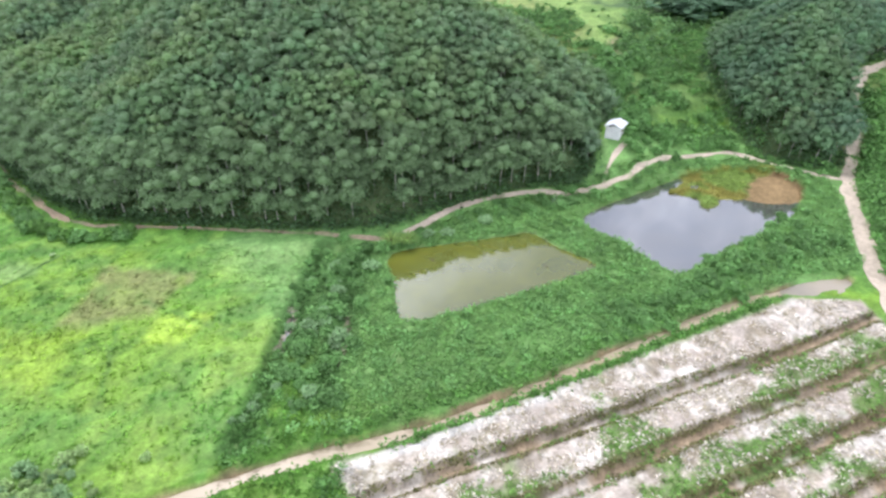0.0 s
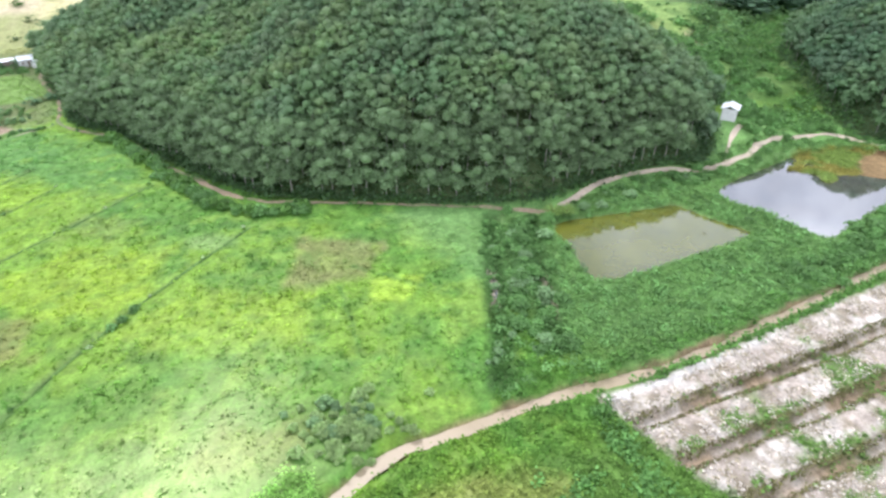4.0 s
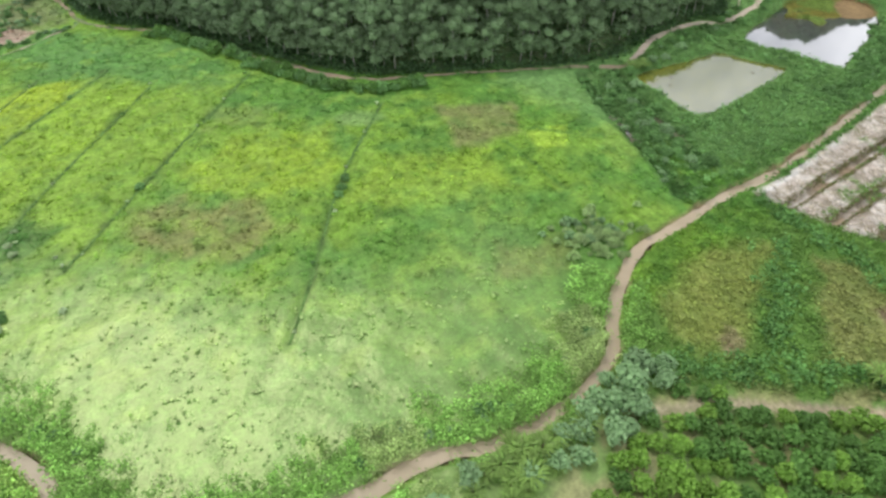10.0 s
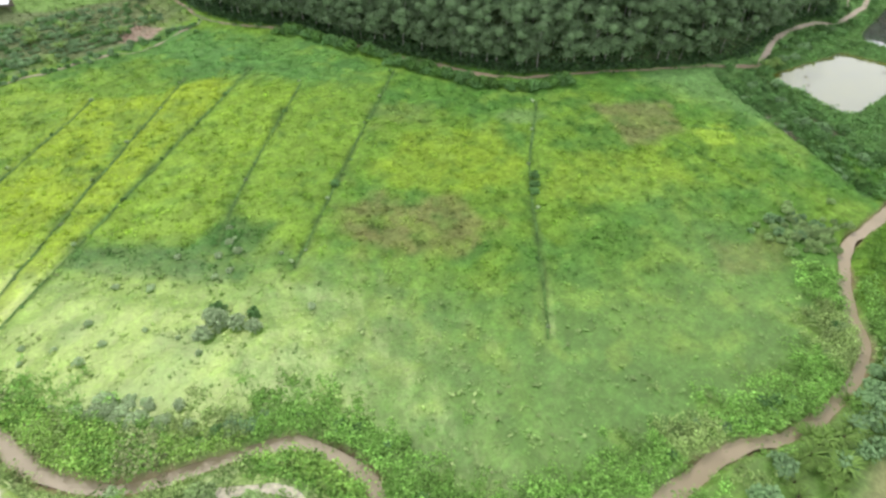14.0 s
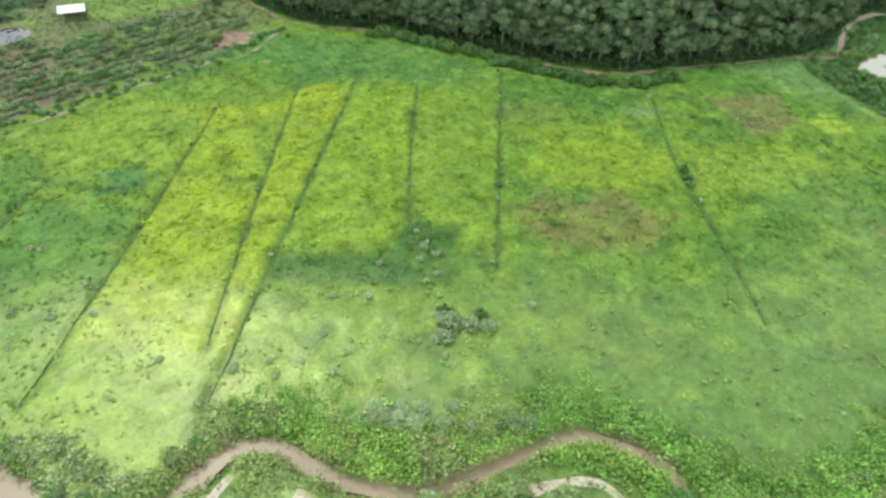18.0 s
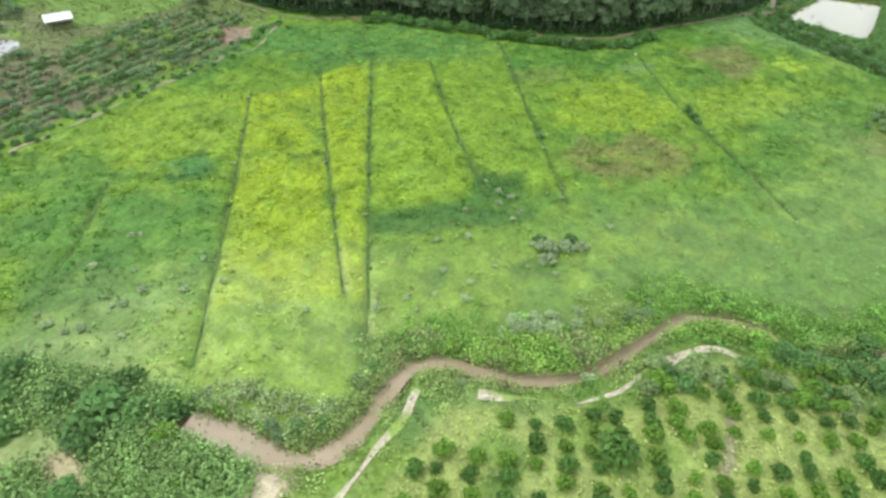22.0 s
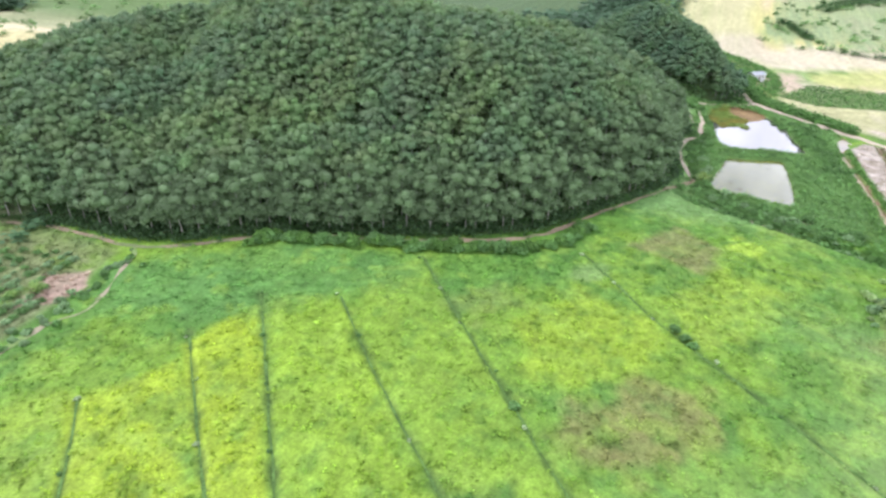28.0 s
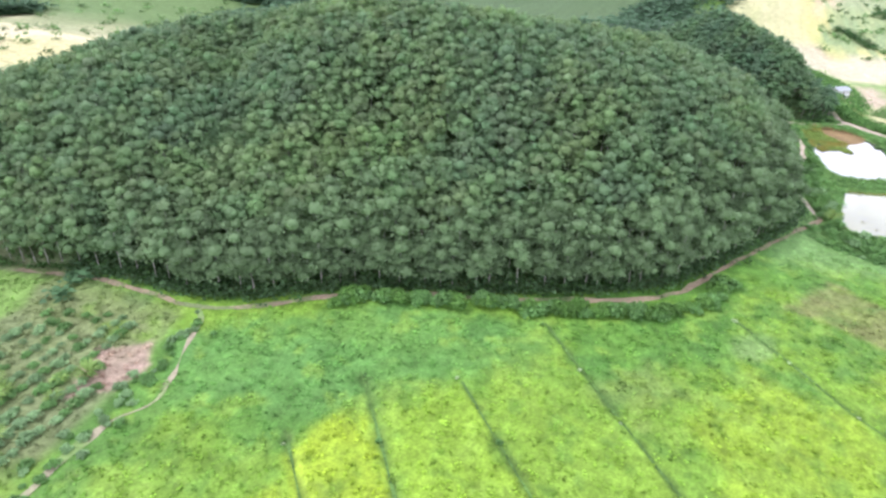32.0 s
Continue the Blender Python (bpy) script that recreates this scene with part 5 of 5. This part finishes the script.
xy = dry_land(xy[poly_dist([(-186, 142), (-172, 140), (-166, 128), (-160, 116), (-158, 104), (-172, 98), (-186, 108)], xy[:, 0], xy[:, 1]) > 0], 2.0)
xy = xy[(poly_dist([(-182, 134), (-172.5, 126), (-174, 121.5), (-184, 126)], xy[:, 0], xy[:, 1]) < 0) & (poly_dist([(-176, 122), (-172, 121), (-174, 115), (-177, 116)], xy[:, 0], xy[:, 1]) < 0)]
stuff("bend_thicket", tufts(44, xy, 0.24, 2.6, gr, (0.27, 0.42, 0.15), 0.15, 0.28, 0.5), "dense brush at the overgrown bend of the creek", "thicket", True, M_BANK)
xy = dry_land(scatter((5, 4), (102, 50), 12000, gr))
fr = furrow(xy[:, 0], xy[:, 1])
grassy = 0.6 * fbm(xy[:, 0], xy[:, 1], 9, 36) + 0.4 * fbm(xy[:, 0], xy[:, 1], 2.2, 38) + 0.13 * np.exp(-((fr - 2.0) / 1.0) ** 2) * (xy[:, 1] < 39) - 0.10 * (xy[:, 1] > 40)
xy = xy[(poly_dist(SAND, xy[:, 0], xy[:, 1]) > 0) & ((grassy > 0.59) | ((np.abs(np.abs(fr) - 1.2) < 0.4) & (gr.random(len(xy)) < 0.3)))]
stuff("bed_grass", tufts(5, xy, 0.22, 0.9, gr, (0.15, 0.27, 0.065), 0.03, 0.22, 0.3), "green grass tufts along the furrows of the sandy beds", "grass", True, M_BANK)
xy = scatter((5, 4), (102, 50), 26000, gr)
fr = furrow(xy[:, 0], xy[:, 1])
xy = xy[(poly_dist(SAND, xy[:, 0], xy[:, 1]) > 0.4) & (np.abs(fr) > 1.3) & (fbm(xy[:, 0], xy[:, 1], 3, 39) > 0.42)]
half = gr.random(len(xy)) < 0.65
stuff("pale_clods", tufts(2, xy[half], 0.24, 0.6, gr, (0.58, 0.53, 0.46), 0.01, 0.15, 0.25), "pale clods of sandy soil on the beds", "soil", True, M_BANK)
stuff("dry_stubble", tufts(3, xy[~half], 0.20, 0.8, gr, (0.38, 0.34, 0.24), 0.02, 0.2, 0.3), "dry brownish stubble on the beds", "stubble", True, M_BANK)
xy = scatter((5, 4), (102, 46), 60000, gr)
fr = furrow(xy[:, 0], xy[:, 1])
xy = xy[(poly_dist(SAND, xy[:, 0], xy[:, 1]) > 0) & (np.abs(np.abs(fr) - 1.05) < 0.22 + 0.3 * vnoise(xy[:, 0], xy[:, 1], 4, 35))]
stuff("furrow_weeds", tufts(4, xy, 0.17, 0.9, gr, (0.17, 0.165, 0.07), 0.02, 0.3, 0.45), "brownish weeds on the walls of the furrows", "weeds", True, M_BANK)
edge = np.array(dense(list(HILL[:60]), 0.22))
xy = dry_land(edge + gr.normal(0, 2.2, edge.shape) + (0, -1.0))
stuff("wood_edge_weeds", tufts(9, xy, 0.42, 1.0, gr, (0.09, 0.18, 0.055), 0.25, 0.25, 0.4), "dark weeds between the track and the trees", "weeds", True, M_BANK)
inner = scatter((-90, 96), (104, 320), 60000, gr)
d = poly_dist(HILL, inner[:, 0], inner[:, 1])
inner = dry_land(inner[(d > -3.2) & (d < 8) & (inner[:, 1] < 235)][:8500])
foot = scatter((132, 80), (200, 150), 9000, gr)
d = poly_dist(HILL_EAST, foot[:, 0], foot[:, 1])
inner = np.concatenate([inner, dry_land(foot[(d > -2.5) & (d < 6)])])
stuff("undergrowth", tufts(10, inner, 0.40, 2.1, gr, (0.08, 0.145, 0.062), 0.3, 0.25, 0.5), "dark leafy undergrowth beneath the plantation trees", "undergrowth", True, M_BANK)
xy = scatter((95, 79), (132, 96), 2600, gr)
xy = xy[marsh_dist(xy[:, 0], xy[:, 1]) > 0.2]
stuff("marsh_grass", tufts(6, xy, 0.24, 1.0, gr, None, 0.03, 0.2, 0.3), "green and yellowish marsh grass standing in the pond", "grass", True, M_BANK)
xy = np.concatenate([np.array(along([(14, 47.4), (30, 47.6), (50, 48.4), (66, 49.6), (86, 50)], 0.3, 0.45, gr)), np.array(along([(6, 52), (30, 51.8), (50, 52.6), (64, 54), (84, 55)], 0.25, 0.8, gr))])
stuff("creek_weeds", tufts(14, dry_land(xy, 1.0), 0.3, 1.2, gr, (0.12, 0.25, 0.06), 0.1, 0.25, 0.45), "leafy weeds hanging over the creek", "weeds", True, M_BANK)
VALLEY = [(98, 112), (104, 103), (118, 104), (133, 101), (137, 112), (143, 130), (150, 152), (160, 172), (150, 215), (110, 235), (96, 220), (97, 170), (99, 140)]
xy = scatter((92, 100), (165, 240), 2300, gr)
xy = xy[(poly_dist(VALLEY, xy[:, 0], xy[:, 1]) > 0) & (vnoise(xy[:, 0], xy[:, 1], 11, 61) > 0.46)]
stuff("valley_scrub", tufts(40, xy, 0.5, 1.6, gr, (0.14, 0.27, 0.085), 0.4, 0.25, 0.45), "dense green scrub in the gap between the hills", "scrub", False)
xy = scatter((134, 64), (270, 180), 5200, gr)
xy = xy[(poly_dist(EAST_BASE, xy[:, 0], xy[:, 1]) > -3) & (poly_dist(HILL_EAST, xy[:, 0], xy[:, 1]) < 0.5) & (line_dist(ROAD_EAST, xy[:, 0], xy[:, 1]) > 2.4) & (vnoise(xy[:, 0], xy[:, 1], 6, 64) > 0.25)]
side = np.array(dense(ROAD_EAST, 0.5))
t = np.gradient(side, axis=0)
t /= np.linalg.norm(t, axis=1)[:, None]
side = np.repeat(side, 6, axis=0) + np.repeat(np.column_stack([t[:, 1], -t[:, 0]]), 6, axis=0) * gr.uniform(2.6, 10, (6 * len(side), 1))
side = side[(side[:, 1] > 44) & (side[:, 0] < 175) & (line_dist(ROAD_EAST, side[:, 0], side[:, 1]) > 2.4)]
xy = np.concatenate([xy, side])
stuff("slope_scrub", tufts(22, xy, 0.5, 1.5, gr, (0.13, 0.26, 0.075), 0.3, 0.28, 0.45), "green brush covering the slope beside the road", "scrub", False)
xy = scatter((96, 150), (330, 420), 5200, gr)
back = fbm(xy[:, 0], xy[:, 1], 34, 65)
xy = xy[(poly_dist(HILL, xy[:, 0], xy[:, 1]) < -1) & (poly_dist(EAST_BASE, xy[:, 0], xy[:, 1]) < 1) & (back > 0.46) & (poly_dist([(108, 165), (134, 160), (150, 176), (190, 226), (200, 300), (112, 300)], xy[:, 0], xy[:, 1]) < -1)]
stuff("back_scrub", tufts(14, xy, 1.0, 1.5, gr, (0.115, 0.215, 0.075), 0.6, 0.28, 0.4), "green brush and young trees behind the hills", "scrub", False)
xy = scatter((-200, 186), (-70, 320), 9000, gr)
xy = dry_land(xy[(xy[:, 1] > np.interp(xy[:, 0], [-200, -152, -104, -90, -71], [188, 193, 196, 199, 206])) & (poly_dist(HILL, xy[:, 0], xy[:, 1]) < -3)])
stuff("rough_growth", tufts(5, xy, 0.36, 0.9, gr, None, 0.06, 0.2, 0.35), "rough grass beyond the field boundary", "grass", True, M_BANK)
xy = scatter((-210, 228), (-72, 330), 900, gr)
xy = dry_land(xy[(poly_dist([(-107, 268), (-88, 272), (-79, 255), (-76, 238), (-84, 231), (-101, 231), (-111, 237)], xy[:, 0], xy[:, 1]) < -2) & (poly_dist(HILL, xy[:, 0], xy[:, 1]) < -4) & (vnoise(xy[:, 0], xy[:, 1], 16, 71) > 0.5) & (np.hypot(xy[:, 0] + 113, xy[:, 1] - 242) > 6)])
stuff("farm_scrub", tufts(30, xy, 0.8, 1.2, gr, (0.11, 0.21, 0.10), 0.4, 0.3), "mixed shrubs round the farm houses", "scrub", False)
# far land: scattered bushes on the pale hill, woods on distant slopes
xy = np.concatenate([scatter((-300, 335), (60, 640), 420, gr), scatter((-350, 430), (480, 1050), 1200, gr), scatter((300, -220), (620, 70), 420, gr)])
stuff("far_bushes", tufts(22, xy, 1.2, 1.2, gr, (0.13, 0.23, 0.08), 0.5, 0.35, 0.4), "scattered dark bushes on the pale distant slopes", "bushes", False)
xy = np.concatenate([scatter((80, 720), (700, 1200), 2200, gr), scatter((240, 130), (800, 620), 2400, gr), scatter((95, 370), (340, 620), 5200, gr), scatter((-20, 600), (420, 1000), 2600, gr), scatter((190, 165), (480, 420), 3800, gr)])
xy = xy[(vnoise(xy[:, 0], xy[:, 1], 130, 81) > 0.34) & (poly_dist(EAST_BASE, xy[:, 0], xy[:, 1]) < -4)]
stuff("far_woods", tufts(10, xy, 3.4, 1.0, gr, (0.085, 0.155, 0.085), 2.0, 0.22), "distant woods on the slopes across the valley", "woods", False)
xy = np.concatenate([np.array(along(l, 2.2, 1.2, gr)) for l in ([(314, 31), (300, 14), (293, -6), (286, -40)], [(342, 39), (352, 44), (368, 46), (380, 52), (396, 60)], [(346, 42), (372, 50), (392, 56)], [(438, 25), (500, -10), (583, -55), (640, -100)], [(440, 32), (520, -10), (600, -55)])])
stuff("field_trees", tufts(26, xy, 1.1, 1.2, gr, (0.09, 0.17, 0.065), 0.8, 0.25), "dark hedges between the distant fields", "trees", False)


xy = np.array(rows_in([(164, 68), (199, 52), (196, -20), (166, -20), (152, 54)], 0.25, -0.97, 1.1, 2.6, 0.25, gr))
stuff("crop_rows", tufts(6, xy, 0.5, 0.8, gr, (0.12, 0.24, 0.07), 0.2, 0.25, 0.4), "dark green crop rows in a distant field", "crops", False)


# ---- buildings ----
M_TIN = plain_material("pale_tin_roof", (0.74, 0.76, 0.78), 0.45, 5, 0.1, 0.2, 0.02, 0.2)
M_TIN_GREY = plain_material("weathered_tin_roof", (0.48, 0.51, 0.54), 0.5, 4, 0.18, 0.2, 0.02, 0.2)
M_WALL = plain_material("whitewashed_wall", (0.68, 0.68, 0.66), 0.85, 3, 0.12)
M_WOOD = plain_material("grey_boards", (0.24, 0.20, 0.16), 0.85, 5, 0.3)


def box_mesh(name, x0, y0, z0, x1, y1, z1, mat):
    bm = bmesh.new()
    bmesh.ops.create_cube(bm, size=1, matrix=Matrix.Translation(((x0 + x1) / 2, (y0 + y1) / 2, (z0 + z1) / 2)) @ Matrix.Diagonal((x1 - x0, y1 - y0, z1 - z0, 1)))
    bmesh.ops.bevel(bm, geom=list(bm.edges), offset=0.02, segments=1, affect="EDGES")
    me = bpy.data.meshes.new(name)
    bm.to_mesh(me)
    bm.free()
    me.materials.append(mat)
    return me


def roof_mesh(name, half, length, z0, z1, mat, side):
    """One corrugated slope of a gable roof."""
    bm = bmesh.new()
    n = int(length / 0.22)
    rows = []
    for i in range(n + 1):
        x = -length / 2 + length * i / n
        lift = 0.03 if i % 2 else 0
        rows.append([bm.verts.new((x, side * half, z0 + lift)), bm.verts.new((x, 0, z1 + lift)), bm.verts.new((x, 0, z1 + lift - 0.05)), bm.verts.new((x, side * half, z0 + lift - 0.05))])
    for a, b in zip(rows[:-1], rows[1:]):
        for k in range(4):
            bm.faces.new((a[k], b[k], b[(k + 1) % 4], a[(k + 1) % 4]))
    bm.faces.new(rows[0])
    bm.faces.new(rows[-1])
    bmesh.ops.recalc_face_normals(bm, faces=list(bm.faces))
    me = bpy.data.meshes.new(name)
    bm.to_mesh(me)
    bm.free()
    me.materials.append(mat)
    return me


def house(name, x, y, turn, length, depth, wall, ridge, roof_mat, wall_mat, label, open_front=False):
    ob = new(name)
    l, d = length / 2, depth / 2
    if open_front:
        for sx in (-1, 1):
            for sy in (-1, 1):
                child("post", box_mesh("post", sx * (l - 0.1) - 0.07, sy * (d - 0.1) - 0.07, -1.0, sx * (l - 0.1) + 0.07, sy * (d - 0.1) + 0.07, wall + 0.1, M_WOOD), ob)
        child("back_wall", box_mesh("back_wall", -l, d - 0.12, -1.0, l, d, wall, wall_mat), ob)
    else:
        for nm, b in (("front_wall", (-l, -d, -1.0, l, -d + 0.12, wall)), ("back_wall", (-l, d - 0.12, -1.0, l, d, wall)), ("side_wall", (-l, -d + 0.12, -1.0, -l + 0.12, d - 0.12, wall)), ("side_wall", (l - 0.12, -d + 0.12, -1.0, l, d - 0.12, wall))):
            child(nm, box_mesh(nm, *b, wall_mat), ob)
        door = child("door", box_mesh("door", -0.45, -d - 0.03, 0.05, 0.45, -d + 0.02, 2.0, M_WOOD), ob, "grey wooden door")
        child("handle", box_mesh("handle", 0.3, -d - 0.08, 0.95, 0.36, -d - 0.035, 1.1, M_TIN_GREY), door)
        for sx in (-1, 1):
            w = sx * l * 0.6
            window = child("window", box_mesh("window", w - 0.4, -d - 0.02, 1.0, w + 0.4, -d + 0.02, 1.8, M_WOOD), ob, "dark shuttered window")
            child("sill", box_mesh("sill", w - 0.48, -d - 0.12, 0.92, w + 0.48, -d - 0.005, 0.98, wall_mat), window)
            for sy in (-1, 1):
                child("shutter", box_mesh("shutter", w + sy * 0.2 - 0.18, -d - 0.06, 1.03, w + sy * 0.2 + 0.18, -d - 0.025, 1.77, M_WOOD), window)
    for side in (-1, 1):
        child("roof_slope", roof_mesh("roof_slope", d + 0.45, length + 0.7, wall - 0.05, ridge, roof_mat, side), ob, "corrugated metal roof sheet")
    child("ridge_cap", box_mesh("ridge_cap", -length / 2 - 0.35, -0.14, ridge - 0.02, length / 2 + 0.35, 0.14, ridge + 0.06, roof_mat), ob, "folded metal ridge cap")
    ob.matrix_basis = pose(x, y, float(hz(x, y)[0]) + 0.1, 0, 0, turn)
    return tagged(ob, label, "house")


house("hut", 95.5, 108.5, 35, 4.6, 3.6, 2.3, 3.1, M_TIN, M_WALL, "small white hut with a metal roof on the slope")
house("farm_house", -113, 241, -20, 6.0, 4.6, 2.3, 3.3, M_TIN, M_WOOD, "open farm shelter with a pale metal roof", True)
house("farm_house", -87, 285, 15, 6.5, 5.0, 2.6, 3.8, M_TIN_GREY, M_WALL, "farm house with a grey metal roof below the wood")
house("farm_shed", -80.5, 283.5, 15, 4.5, 3.6, 2.2, 2.9, M_TIN_GREY, M_WOOD, "small grey-roofed shed beside the farm house")
house("farm_shed", -94, 287, 10, 4.0, 3.2, 2.2, 2.9, M_TIN, M_WOOD, "pale-roofed shed beside the farm house")
house("farm_shed", -101, 290, 20, 5.0, 4.0, 2.3, 3.0, M_TIN, M_WALL, "white-roofed shed at the edge of the farm")
house("farm_shed", -104.5, 286, -15, 3.6, 3.0, 2.1, 2.7, M_TIN, M_WOOD, "small bright-roofed shed among shrubs")
house("farm_house", -82, 279.5, 25, 5.0, 4.0, 2.4, 3.3, M_TIN_GREY, M_WALL, "blue-grey roofed house close to the wood")
for x, y, s in ((-82, 296, 1.35), (-79, 299, 1.5), (-85, 299, 1.2), (-98, 281, 0.6), (-91, 278, 0.5)):
    tree = new("farm_tree")
    trunk_me, crown_me = tree_meshes[tr.integers(6)]
    child("trunk", trunk_me, tree, "slim pale trunk")
    child("crown", crown_me, tree)
    tree.matrix_basis = pose(x, y, float(hz(x, y)[0]), 0, 0, tr.uniform(0, 360)) @ Matrix.Scale(s, 4)
    tagged(tree, "leafy tree standing beside the farm houses", "tree", "trees of the farm")
for k in range(40):
    x, y = br.uniform(-112, -78), br.uniform(274, 281)
    bush(x, y - 0.25 * (x + 95), br.uniform(0.8, 1.7), M_BUSH, "farm_bush", "dark bush in the farm hedge", "bush", "bushes of the farm")
house("roadside_house", 178, 78, -50, 6.5, 4.5, 2.5, 3.5, M_TIN_GREY, M_WALL, "low house beside the dirt road")
water("pond_water_west", WEST_POND, -0.75, M_POND_B, "bright farm pond beyond the planted rows")
water("pond_water_far", FAR_POND, -0.7, M_POND_B, "bright farm pond near the houses")

# dead branches in the ponds
for x, y in ((55, 75), (36, 86), (33, 84)):
    wood = new("dead_branch", make_mesh("dead_branch", *join([tube([(0, 0, -0.3), (0.5, 0.1, 0.15), (1.2, 0.3, 0.35)], [0.07, 0.05, 0.02], 5), tube([(0.3, 0, 0.05), (0.6, -0.4, 0.3), (0.8, -0.8, 0.25)], [0.05, 0.03, 0.015], 5), tube([(0.5, 0.1, 0.15), (0.2, 0.7, 0.4)], [0.04, 0.015], 5)]), M_TWIG))
    wood.matrix_basis = pose(x, y, -1.62, 0, 0, x * 40 % 360)
    tagged(wood, "dark dead branch sticking out of the pond", "branch", "branches in the pond")

# puddle in the gully
puddle = smooth_line([(8.6, 80), (7.4, 76.5), (6.2, 73.6), (5.6, 73.8), (6.7, 77), (8.0, 80.4)], 4, True)
water("gully_puddle", puddle, float(hz(7.2, 77)[0]) + 0.12, M_POND_B, "sliver of standing water in the gully")
